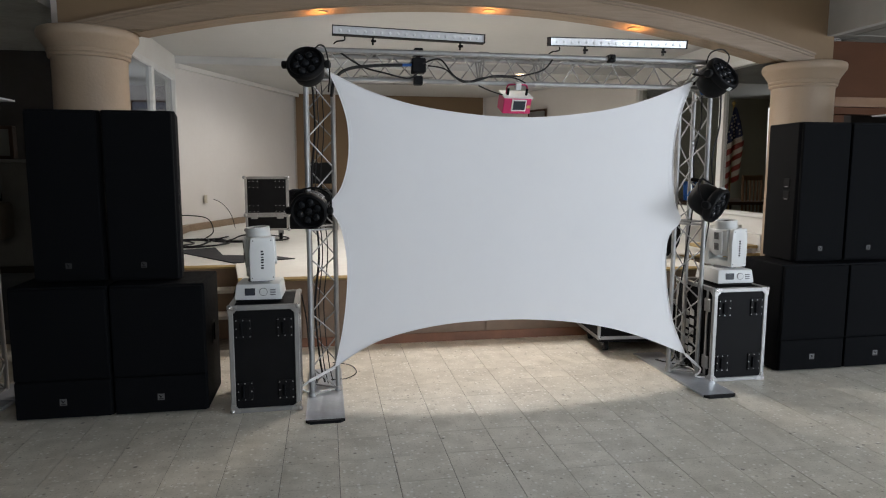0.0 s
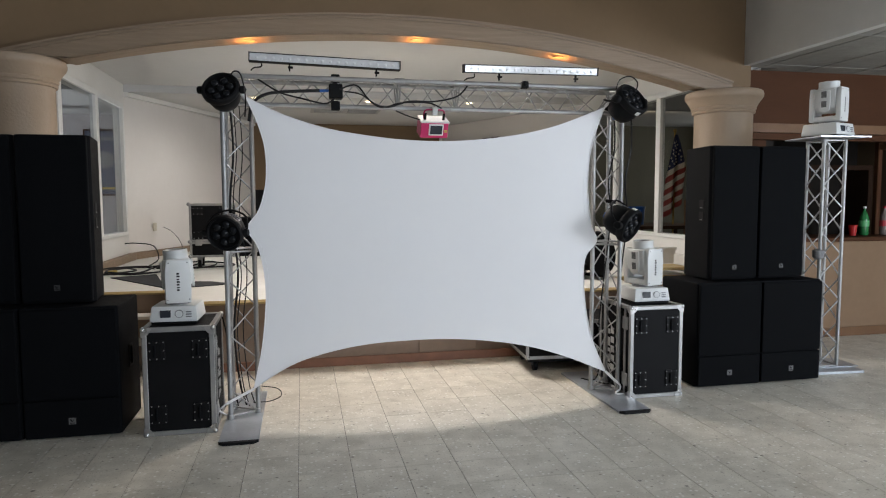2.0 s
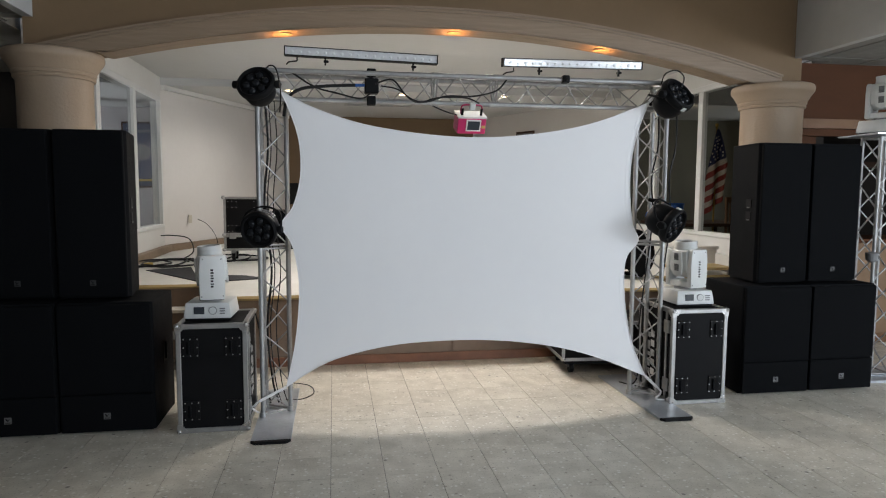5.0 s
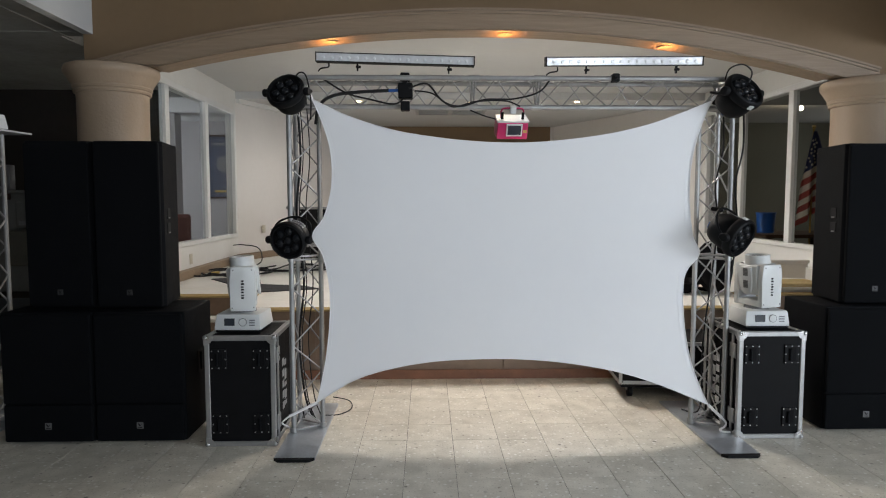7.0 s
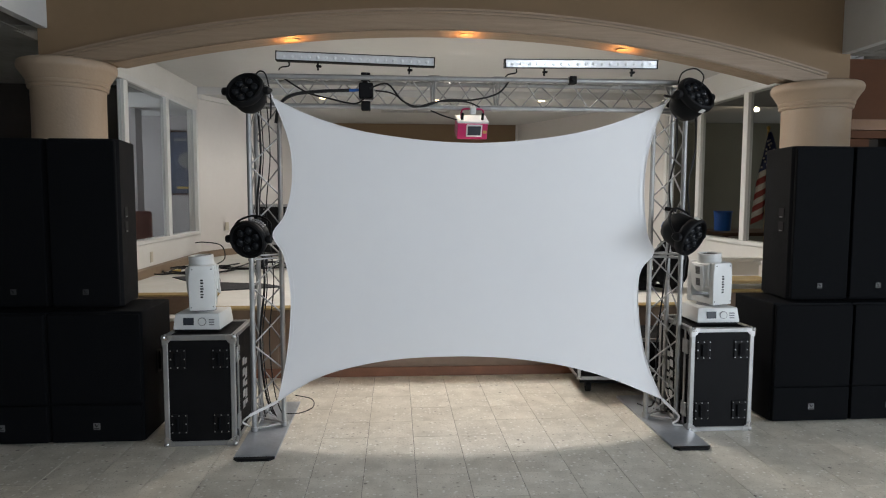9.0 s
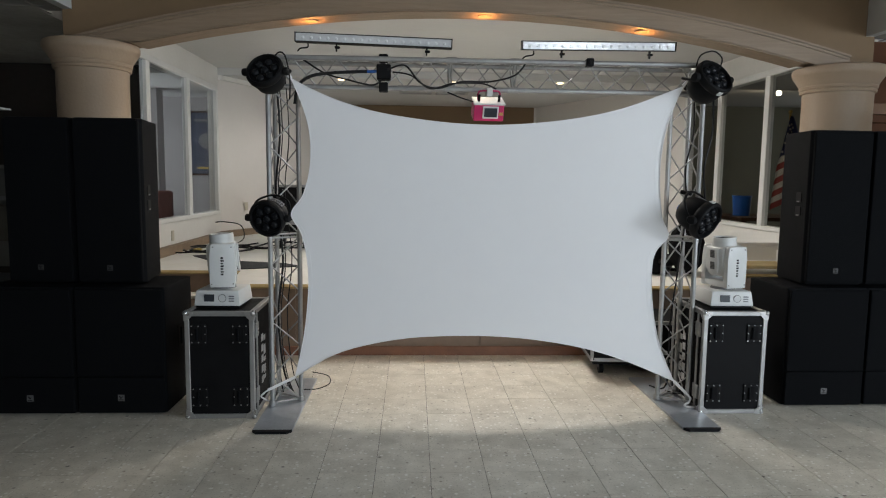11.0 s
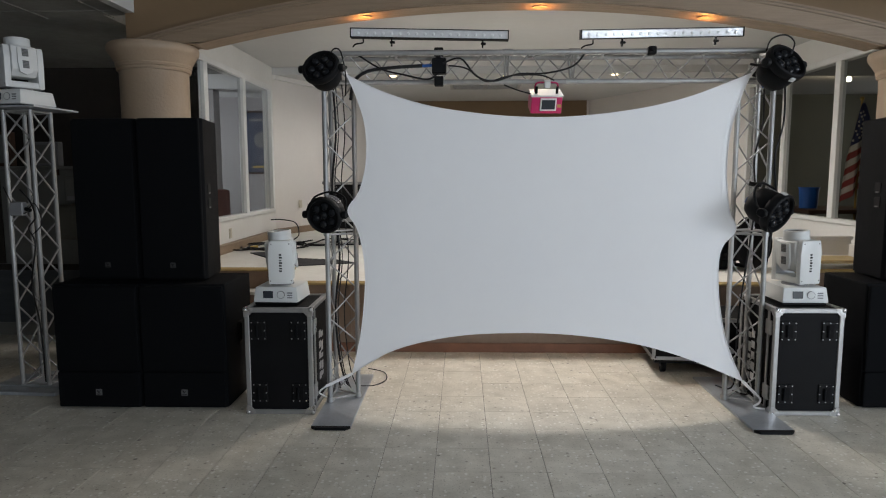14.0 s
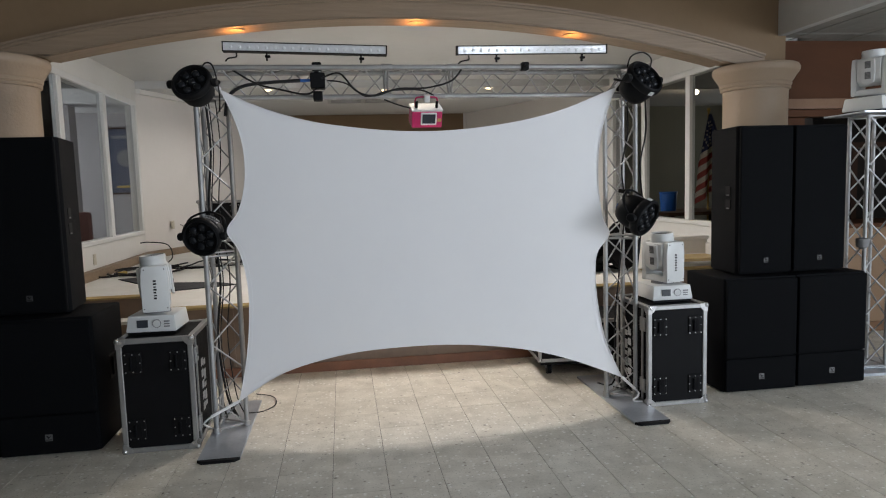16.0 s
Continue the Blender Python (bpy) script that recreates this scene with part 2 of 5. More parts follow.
M_POSTER = mat("blue_poster_print", (0.075, 0.088, 0.135), 0.5, 0, (0.045, 0.055, 0.09), 3, 0.5)
M_YELLOW = mat("yellow_print", (0.45, 0.32, 0.08), 0.5)
M_RED = mat("red_plastic", (0.55, 0.025, 0.025), 0.35)
M_GREEN = mat("green_bottle_plastic", (0.03, 0.20, 0.06), 0.15)
M_GREENWRAP = mat("green_bottle_label", (0.10, 0.42, 0.16), 0.4)
M_COLA = mat("clear_bottle_plastic", (0.24, 0.20, 0.18), 0.15)
M_LABELRED = mat("red_bottle_label", (0.55, 0.05, 0.06), 0.45)
M_FLAGRED = mat("red_flag_cloth", (0.32, 0.06, 0.05), 0.85)
M_FLAGWHITE = mat("white_flag_cloth", (0.60, 0.55, 0.48), 0.85)
M_FLAGBLUE = mat("blue_flag_cloth", (0.035, 0.045, 0.11), 0.85)
M_GOLD = mat("gold_fringe", (0.45, 0.28, 0.06), 0.5, 0.3)
M_BAG = mat("black_nylon", (0.005, 0.005, 0.0055), 0.8, 0, None, 12, 0.4, 0.3, 60, gloss=0.15)
M_MAT = mat("black_stage_cloth", (0.02, 0.02, 0.024), 0.85, 0, None, 8, 0.4, 0.2, 90)
M_VENT = mat("grey_vent_metal", (0.40, 0.40, 0.39), 0.5, 0.2)
M_VENTDARK = mat("dark_vent_slot", (0.10, 0.10, 0.095), 0.8)
M_IVORY = mat("ivory_plastic", (0.62, 0.57, 0.46), 0.45)
M_PRINT = mat("pale_stencil_print", (0.42, 0.42, 0.42), 0.7)


# ---- mesh helpers ----
def box(bm, x0, x1, y0, y1, z0, z1, bevel=0.0, seg=1):
    r = bmesh.ops.create_cube(bm, size=1, matrix=Matrix.LocRotScale(((x0 + x1) / 2, (y0 + y1) / 2, (z0 + z1) / 2), None, (x1 - x0, y1 - y0, z1 - z0)))
    if bevel:
        edges = list({e for v in r["verts"] for e in v.link_edges})
        bmesh.ops.bevel(bm, geom=edges, offset=bevel, segments=seg, profile=0.6, affect="EDGES")
    return r["verts"]


def rod(bm, a, b, r0, r1=None, n=10):
    a, b = Vector(a), Vector(b)
    d = b - a
    m = Matrix.Translation((a + b) / 2) @ d.to_track_quat("Z", "Y").to_matrix().to_4x4()
    bmesh.ops.create_cone(bm, cap_ends=True, segments=n, radius1=r0, radius2=r0 if r1 is None else r1, depth=d.length, matrix=m)


def lathe(bm, profile, n=32, m=None):
    """Turn a profile of (radius, height) round z."""
    m = m or Matrix.Identity(4)
    rings = [[bm.verts.new(m @ Vector((r * math.cos(2 * math.pi * k / n), r * math.sin(2 * math.pi * k / n), z))) for k in range(n)] for r, z in profile]
    for a, b in zip(rings, rings[1:]):
        for k in range(n):
            bm.faces.new((a[k], a[(k + 1) % n], b[(k + 1) % n], b[k]))
    if profile[0][0] > 1e-4:
        bm.faces.new(list(reversed(rings[0])))
    if profile[-1][0] > 1e-4:
        bm.faces.new(rings[-1])


def prism(bm, outline, lo, hi, axis="z"):
    """A closed outline in a plane, pushed along an axis. axis y takes (x, z) pairs, x takes (y, z) pairs."""
    put = {"z": lambda p, h: (p[0], p[1], h), "y": lambda p, h: (p[0], h, p[1]), "x": lambda p, h: (h, p[0], p[1])}[axis]
    a = [bm.verts.new(put(p, lo)) for p in outline]
    b = [bm.verts.new(put(p, hi)) for p in outline]
    bm.faces.new(list(reversed(a)))
    bm.faces.new(b)
    for k in range(len(a)):
        j = (k + 1) % len(a)
        bm.faces.new((a[k], a[j], b[j], b[k]))


def tube(bm, pts, r, n=6, close=False):
    """A cable or bent tube through the points, smoothed."""
    pts = [Vector(p) for p in pts]
    fine = []
    for i in range(len(pts) - 1):
        p0, p1, p2, p3 = pts[max(i - 1, 0)], pts[i], pts[i + 1], pts[min(i + 2, len(pts) - 1)]
        for k in range(6):
            t = k / 6
            fine.append(0.5 * ((2 * p1) + (p2 - p0) * t + (2 * p0 - 5 * p1 + 4 * p2 - p3) * t * t + (3 * p1 - p0 - 3 * p2 + p3) * t ** 3))
    fine.append(pts[-1])
    rings = []
    for i, p in enumerate(fine):
        d = (fine[min(i + 1, len(fine) - 1)] - fine[max(i - 1, 0)]).normalized()
        u = d.cross(Vector((0.13, 0.31, 0.94))).normalized()
        v = d.cross(u)
        rings.append([bm.verts.new(p + r * (math.cos(2 * math.pi * k / n) * u + math.sin(2 * math.pi * k / n) * v)) for k in range(n)])
    for a, b in zip(rings, rings[1:]):
        for k in range(n):
            bm.faces.new((a[k], a[(k + 1) % n], b[(k + 1) % n], b[k]))
    bm.faces.new(list(reversed(rings[0])))
    bm.faces.new(rings[-1])


def finish(bm, name, material, smooth=False):
    bmesh.ops.recalc_face_normals(bm, faces=bm.faces[:])
    me = bpy.data.meshes.new(name)
    bm.to_mesh(me)
    bm.free()
    me.materials.append(material)
    if smooth:
        for poly in me.polygons:
            poly.use_smooth = True
        me.set_sharp_from_angle(angle=radians(35))
    return me


def part(name, bm, material, parent=None, label="", smooth=False):
    ob = new(name, finish(bm, name, material, smooth))
    if parent is not None:
        ob.parent = parent
    if label:
        ob["label"] = label
    return ob


def B():
    return bmesh.new()


def bx(name, dims, material, parent=None, label="", bevel=0.0, seg=1):
    bm = B()
    box(bm, *dims, bevel=bevel, seg=seg)
    return part(name, bm, material, parent, label)


def rd(name, a, b, r, material, parent=None, label="", n=10, r1=None):
    bm = B()
    rod(bm, a, b, r, r1, n)
    return part(name, bm, material, parent, label, True)


def thing(name, label, category, group="", kind=""):
    return tagged(new(name), label, category, group, kind)


def structure(ob, label, category):
    return tagged(ob, label, category, kind="structure")


# ---- the hall: walls, ceilings, arch ----
AISLE_Z, AISLE_ZL, NAVE_Z = 2.91, 2.985, 3.56
WALL_F, WALL_B = 1.70, 1.86       # arch wall, front and back
CAP_RISE = {-1: 0.035, 1: -0.042}  # the capitals do not sit level
BULK = 3.38
structure(bx("ceiling_nave", (-BULK - 0.1, BULK + 0.1, -9.6, WALL_B, NAVE_Z, NAVE_Z + 0.15), M_CEIL), "white painted high ceiling over the hall", "ceiling")
for s, nm in ((-1, "left"), (1, "right")):
    xs = sorted((s * (BULK + 0.08), s * 10.0))
    bm = B()
    az = AISLE_ZL if s < 0 else AISLE_Z
    xc = sorted((-3.73, -10.0)) if s < 0 else (3.90, 10.0)
    box(bm, xs[0], xs[1], -9.6, WALL_B, az, az + 0.1)
    box(bm, xc[0], xc[1], WALL_B, 5.2, az, az + 0.1)
    # grid of the dropped ceiling panels
    k = 0
    while BULK + 0.3 + k * 0.61 < 9.8:
        gx = s * (BULK + 0.3 + k * 0.61)
        box(bm, gx - 0.012, gx + 0.012, -9.0, 1.95, az - 0.005, az)
        k += 1
    for k in range(10):
        gy = 1.7 - k * 1.22
        box(bm, xs[0], xs[1], gy - 0.012, gy + 0.012, az - 0.004, az)
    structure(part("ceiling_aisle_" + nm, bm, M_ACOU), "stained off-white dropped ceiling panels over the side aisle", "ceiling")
    xb = sorted((s * BULK, s * (BULK + 0.08)))
    structure(bx("wall_bulkhead_" + nm, (xb[0], xb[1], -9.6, WALL_F - 0.003, az - 0.02, NAVE_Z), M_CEIL), "white painted bulkhead between high and low ceiling", "wall")
# wall above the arch
bm = B()
N = 48
XA = 3.46
out = [(-XA, NAVE_Z), (-XA, 2.66)]
for k in range(N + 1):
    x = -2.95 + 5.76 * k / N
    out.append((x, arch_z(x) + 0.012))
out += [(XA, 2.62), (XA, NAVE_Z)]
verts_f = [bm.verts.new((x, WALL_F, z)) for x, z in out]
verts_b = [bm.verts.new((x, WALL_B, z)) for x, z in out]
top_f = [bm.verts.new((x, WALL_F, NAVE_Z)) for x, z in out[1:-1]]
top_b = [bm.verts.new((x, WALL_B, NAVE_Z)) for x, z in out[1:-1]]
lo_f, lo_b = verts_f[1:-1], verts_b[1:-1]
for k in range(len(lo_f) - 1):
    bm.faces.new((lo_f[k], lo_f[k + 1], top_f[k + 1], top_f[k]))
    bm.faces.new((lo_b[k + 1], lo_b[k], top_b[k], top_b[k + 1]))
    bm.faces.new((lo_f[k + 1], lo_f[k], lo_b[k], lo_b[k + 1]))
for k in (0, len(lo_f) - 1):
    bm.faces.new((lo_f[k], top_f[k], top_b[k], lo_b[k]))
for v in (verts_f[0], verts_f[-1], verts_b[0], verts_b[-1]):
    bm.verts.remove(v)
arch_wall = structure(part("wall_arch", bm, M_TAN), "tan painted wall over a wide flat arch", "wall")


def arc_band(name, y0, y1, lo, hi, material, xe):
    bm = B()
    prev = None
    for k in range(N + 1):
        x = ARCH_MID * 0.6 - xe + 2 * xe * k / N
        z = arch_z(x)
        zl = z + lo if abs(x) < 2.9 else max(z + lo, 2.669 + CAP_RISE[-1 if x < 0 else 1])
        zh = max(z + hi, zl + 0.004)
        ring = [bm.verts.new((x, y, h)) for y, h in ((y0, zl), (y0, zh), (y1, zh), (y1, zl))]
        if prev:
            for j in range(4):
                bm.faces.new((prev[j], prev[(j + 1) % 4], ring[(j + 1) % 4], ring[j]))
        else:
            bm.faces.new(ring)
        prev = ring
    bm.faces.new(list(reversed(prev)))
    return part(name, bm, material, arch_wall, "tan wooden moulding that follows the arch")


arc_band("arch_moulding", 1.62, WALL_F - 0.002, 0.002, 0.170, M_TANWOOD, 3.27)
arc_band("arch_bead", 1.606, 1.618, 0.128, 0.142, M_TANWOOD, 3.25)
arc_band("arch_bead", 1.610, 1.618, 0.004, 0.016, M_TANWOOD, 2.98)
arc_band("arch_lip", 1.608, 1.618, 0.155, 0.174, M_TANWOOD, 3.275)
arc_band("arch_soffit", 1.622, WALL_B + 0.006, -0.008, 0.0, M_TANWOOD, 2.88)
for ax in ARCH_X:
    z = arch_z(ax) - 0.008
    lamp = thing("recessed_lamp", "small lit orange recessed lamp in the underside of the arch", "lamp", "recessed lamps in the arch")
    lamp.location = (ax, 1.74, z)
    bm = B()
    lathe(bm, [(0.052, -0.001), (0.062, -0.001), (0.062, -0.006), (0.052, -0.005)], 20)
    part("trim_ring", bm, M_TANWOOD, lamp, "", True)
    bm = B()
    lathe(bm, [(0.0, -0.004), (0.043, -0.004), (0.043, -0.001), (0.0, -0.001)], 16)
    part("bulb", bm, M_ARCHLAMP, lamp, "glowing orange bulb face")

# columns with capitals
for s in (-1, 1):
    col = thing("column", "round tan plaster column with a flared capital", "column", "columns of the arch")
    col.location = (-3.26 if s < 0 else 3.20, 1.76, 0)
    rise = CAP_RISE[s]
    bm = B()
    lathe(bm, [(0.284, 0.10), (0.278, 2.30), (0.280, 2.44 + rise)], 40)
    part("shaft", bm, M_COLUMN, col, "", True)
    bm = B()
    lathe(bm, [(0.33, 0), (0.34, 0.03), (0.33, 0.08), (0.286, 0.10)], 40)
    part("base", bm, M_COLUMN, col, "", True)
    bm = B()
    lathe(bm, [(0.281, 2.438), (0.296, 2.441), (0.301, 2.456), (0.296, 2.470), (0.303, 2.474), (0.309, 2.492), (0.306, 2.502), (0.318, 2.522), (0.338, 2.556), (0.356, 2.582),
               (0.362, 2.588), (0.370, 2.606), (0.372, 2.634), (0.364, 2.655), (0.348, 2.664), (0.30, 2.666)], 40, pose(0, 0, rise))
    part("capital", bm, M_COLUMN, col, "", True)
# unseen closing walls of the hall; grey and tan hold down bounced light
for nm, dims in (("wall_left", (-10.1, -10, -9.6, 5.2, 0, 3.6)), ("wall_right", (7.6, 7.7, -9.6, 5.2, 0, 3.6)), ("wall_rear", (-10.1, 10.1, -9.7, -9.6, 0, 3.6))):
    structure(bx(nm, dims, M_GREYWALL if nm == "wall_left" else M_TAN), "unseen closing wall of the hall, toned to hold down bounced light", "wall")

# ---- alcove behind the arch ----
XL, XR, YC = -3.58, 3.76, 6.45
ALC_Z, APS_Z = 3.27, 3.16
structure(bx("ceiling_alcove", (XL - 0.1, XR + 0.1, WALL_B + 0.002, YC, ALC_Z, ALC_Z + 0.1), M_CEIL), "white painted alcove ceiling", "ceiling")
structure(bx("ceiling_apse", (XL - 0.1, XR + 0.1, YC + 0.002, 10.6, APS_Z, APS_Z + 0.21), M_CEIL), "lower white ceiling at the back of the alcove", "ceiling")


def windowed_wall(name, x0, x1, y0, y1, wy0, wy1, wz0, wz1):
    bm = B()
    box(bm, x0, x1, y0, y1, 0, wz0)
    box(bm, x0, x1, y0, y1, wz1, 3.4)
    box(bm, x0, x1, y0, wy0, wz0, wz1)
    box(bm, x0, x1, wy1, y1, wz0, wz1)
    return structure(part(name, bm, M_WALL), "white painted wall with a wide interior window", "wall")


WZ0, WZ1 = 1.08, 2.90
windowed_wall("wall_alcove_left", XL - 0.12, XL, 2.46, YC + 0.2, 2.7, 6.30, WZ0, WZ1)
windowed_wall("wall_alcove_right", XR, XR + 0.12, 2.10, YC + 0.2, 2.3, 6.30, WZ0, WZ1)


def window(name, xin, s, mullions, y0, y1):
    """Interior window in a side wall; s is the way out of the alcove."""
    w = structure(thing(name, "", ""), "white framed interior window with glass panes", "window")
    xa, xb = sorted((xin - s * 0.02, xin + s * 0.06))
    bx("frame", (xa, xb, y0 - 0.05, y1 + 0.05, WZ1 - 0.001, WZ1 + 0.07), M_FRAME, w, "", 0.006)
    bx("sill", (xa - 0.01, xb + 0.01, y0 - 0.05, y1 + 0.05, WZ0 - 0.05, WZ0 + 0.001), M_FRAME, w, "", 0.006)
    bx("frame", (xa, xb, y1 - 0.005, y1 + 0.06, WZ0 + 0.002, WZ1 - 0.002), M_FRAME, w, "", 0.006)
    bx("frame", (xa, xb, y0 - 0.06, y0 + 0.005, WZ0 + 0.002, WZ1 - 0.002), M_FRAME, w, "", 0.006)
    for my in mullions:
        bx("mullion", (xa, xb, my - 0.055, my + 0.055, WZ0 + 0.002, WZ1 - 0.002), M_FRAME, w, "", 0.006)
    edges = [y0] + list(mullions) + [y1]
    for a, b in zip(edges, edges[1:]):
        g = bx("pane", (xin + s * 0.018, xin + s * 0.024, a + 0.05, b - 0.05, WZ0 + 0.003, WZ1 - 0.003), M_GLASS, w, "clear glass pane")
        g.visible_shadow = False


window("window_1", XL, -1, (3.70, 5.05), 2.7, 6.30)
window("window_2", XR, 1, (3.95, 5.20), 2.3, 6.30)
structure(bx("wall_return", (XL - 0.12, XL - 0.01, 2.24, 2.455, 0, 3.3), M_WALL), "grey end of the alcove wall beside the column", "wall")
# angled walls of the apse and the back wall with its tan panel
for s, xa, xb in ((-1, XL, -2.0), (1, XR, 2.05)):
    bm = B()
    prism(bm, [(xa, YC), (xa + s * 0.12, YC), (xb + s * 0.12, 10.4), (xb, 10.4)], 0, 3.3)
    structure(part("wall_apse_" + ("left" if s < 0 else "right"), bm, M_CREAM), "cream painted slanting wall of the apse", "wall")
structure(bx("wall_apse_back", (-2.1, 2.15, 10.3, 10.45, 0, 3.3), M_CREAM), "cream painted back wall of the apse", "wall")
structure(bx("wall_panel", (-2.0, 2.02, 10.22, 10.297, 0.65, 3.155), M_TAN), "tan panel on the back wall", "panel")
# cornice along the slanting left wall
bm = B()
prism(bm, [(XL + 0.005, YC + 0.01), (XL + 0.06, YC + 0.01), (-1.93, 10.2), (-2.0, 10.2)], 3.09, 3.158)
structure(part("trim_cornice", bm, M_WALL), "white cornice under the apse ceiling", "trim")
# side rooms seen through the glass
for s, x0, x1, mt in ((-1, -7.6, XL - 0.12, M_SIDEROOM), (1, XR + 0.12, 8.4, M_OLIVE)):
    a, b = sorted((x0, x1))
    nm = "left" if s < 0 else "right"
    far = x0 if s < 0 else x1
    structure(bx("wall_side_room_" + nm, (min(far, far + s * 0.1), max(far, far + s * 0.1), 2.5, 10, 0, 3.4), mt), "plain wall of the room behind the glass", "wall")
    structure(bx("wall_side_room_back_" + nm, (a if s < 0 else 2.70, b if s > 0 else -2.60, 9.3, 9.4, 0, 3.4), mt), "plain back wall of the room behind the glass", "wall")
    structure(bx("ceiling_side_room_" + nm, (a, b, 4.5, 9.3, 3.15, 3.25), M_CEIL), "plain ceiling of the room behind the glass", "ceiling")

# ---- the stage ----
SZ = 0.65
stage = structure(thing("stage", "", ""), "low white topped stage with a tan front", "stage")
plan = [(-2.19, 1.87), (2.35, 1.87), (2.50, 2.70), (XR - 0.004, 2.70), (XR - 0.004, YC + 0.1), (2.05, 10.2), (-2.0, 10.2), (XL + 0.004, YC + 0.1), (XL + 0.004, 2.72), (-2.32, 2.72)]
bm = B()
prism(bm, plan, SZ - 0.03, SZ)
part("stage_top", bm, M_STAGE, stage)
bm = B()
prism(bm, [(x * 0.995, y + 0.015) for x, y in plan], 0.0, SZ - 0.031)
part("stage_front", bm, M_STAGEFRONT, stage)
for (x0, y0), (x1, y1) in zip(plan[:4], plan[1:4]):
    bm = B()
    rod(bm, (x0, y0 - 0.004, SZ - 0.018), (x1, y1 - 0.004, SZ - 0.018), 0.02, None, 4)
    part("edge_strip", bm, M_STAGEEDGE, stage, "worn yellow edge strip")
bm = B()
rod(bm, (-2.32, 2.714, SZ - 0.018), (XL + 0.01, 2.714, SZ - 0.018), 0.02, None, 4)
part("edge_strip", bm, M_STAGEEDGE, stage, "worn yellow edge strip")
# the board's red holds the warm bounced glow along the stage foot
bx("base_board", (-2.18, 2.34, 1.855, 1.869, 0.0, 0.085), mat("reddish_wood", (0.23, 0.10, 0.056), 0.45, 0, (0.12, 0.055, 0.032), 5, 0.4), stage, "reddish wooden base board", 0.004)
for k in range(1, 8):
    x = -2.19 + 4.54 * k / 8
    bx("front_batten", (x - 0.012, x + 0.012, 1.862, 1.869, 0.09, SZ - 0.04), M_STAGEFRONT, stage)
for k, (y0, z1) in enumerate(((2.28, 0.22), (2.50, 0.43))):
    st = structure(thing("steps", "", ""), "tan wooden step up to the stage", "steps")
    bx("riser", (-3.55, -2.33, y0 + 0.02, 2.715, 0.0 if k == 0 else 0.22, z1 - 0.03), M_STAGEFRONT, st)
    bx("tread", (-3.56, -2.32, y0, 2.716, z1 - 0.03, z1), M_STAGE, st)
# curb along the back of the left wall
bm = B()
prism(bm, [(XL + 0.003, 3.2), (XL + 0.10, 3.2), (XL + 0.10, YC), (-2.05, 10.0), (-2.13, 10.0), (XL + 0.003, YC)], SZ + 0.001, SZ + 0.10)
structure(part("baseboard_alcove", bm, M_TANWOOD), "tan baseboard round the stage", "baseboard")

# ---- equipment ----
def truss_span(parent, a, b, offs, r, step, br=0.0055, ring=True):
    """Tubes from a to b at the three or four offsets, with zigzag braces between neighbours."""
    a, b = Vector(a), Vector(b)
    offs = [Vector(o) for o in offs]
    for o in offs:
        rd("tube", a + o, b + o, r, M_ALU, parent, "", 12)
    d = b - a
    count = max(2, round(d.length / step))
    for i in range(len(offs)):
        p, q = offs[i], offs[(i + 1) % len(offs)]
        for k in range(count):
            s, t = (p, q) if k % 2 == 0 else (q, p)
            rd("brace", a + d * (k / count) + s, a + d * ((k + 1) / count) + t, br, M_ALU, parent, "", 6)
    if ring:
        for t in (0.004, 0.996):
            for i in range(len(offs)):
                rd("end_bar", a + d * t + offs[i], a + d * t + offs[(i + 1) % len(offs)], br * 1.2, M_ALU, parent, "", 6)


# goal-post truss: two towers on plates and a span across
TX_L, TX_R, TOP = -1.53, 1.425, 2.40
truss = thing("truss_arch", "aluminium triangular truss goal post on two steel base plates", "truss")
for s, xo in ((-1, TX_L), (1, TX_R)):
    offs = [(0, -0.11, 0), (0, 0.11, 0), (-s * 0.18, 0.0, 0)]
    truss_span(truss, (xo, 0.59, 0.03), (xo, 0.59, 1.20), offs, 0.0170, 0.195)
    truss_span(truss, (xo, 0.59, 1.215), (xo, 0.59, 2.22), offs, 0.0170, 0.2)
    for o in offs:
        rd("joint_sleeve", (xo + o[0], 0.59 + o[1], 1.185), (xo + o[0], 0.59 + o[1], 1.235), 0.022, M_CASEALU, truss, "", 12)
        rd("foot", (xo + o[0], 0.59 + o[1], 0.018), (xo + o[0], 0.59 + o[1], 0.05), 0.026, M_CASEALU, truss, "", 12)
    # corner block
    rd("corner_bar", (xo, 0.48, 2.22), (xo, 0.48, TOP), 0.0175, M_ALU, truss)
    rd("corner_bar", (xo, 0.70, 2.22), (xo, 0.70, TOP), 0.0175, M_ALU, truss)
    rd("corner_bar", (xo - s * 0.18, 0.59, 2.22), (xo, 0.48, TOP), 0.012, M_ALU, truss)
    rd("corner_bar", (xo, 0.48, TOP), (xo, 0.70, TOP), 0.0175, M_ALU, truss)
    xc = xo - s * 0.09
    w = 0.125
    pl = B()
    prism(pl, [(xc - w, 0.03), (xc + w, 0.03), (xc + w, 1.12), (xc - w, 1.12)], 0.001, 0.017)
    part("base_plate", pl, M_PLATE, truss, "scuffed grey steel base plate")
    pl = B()
    prism(pl, [(xc - w, 0.028), (xc - w + 0.03, -0.004), (xc + w - 0.03, -0.004), (xc + w, 0.028)], 0.001, 0.019)
    part("rubber_end", pl, M_BLACKPLAST, truss, "black rubber end of the plate")
SEGX = (TX_L, -0.31, 0.125, TX_R)
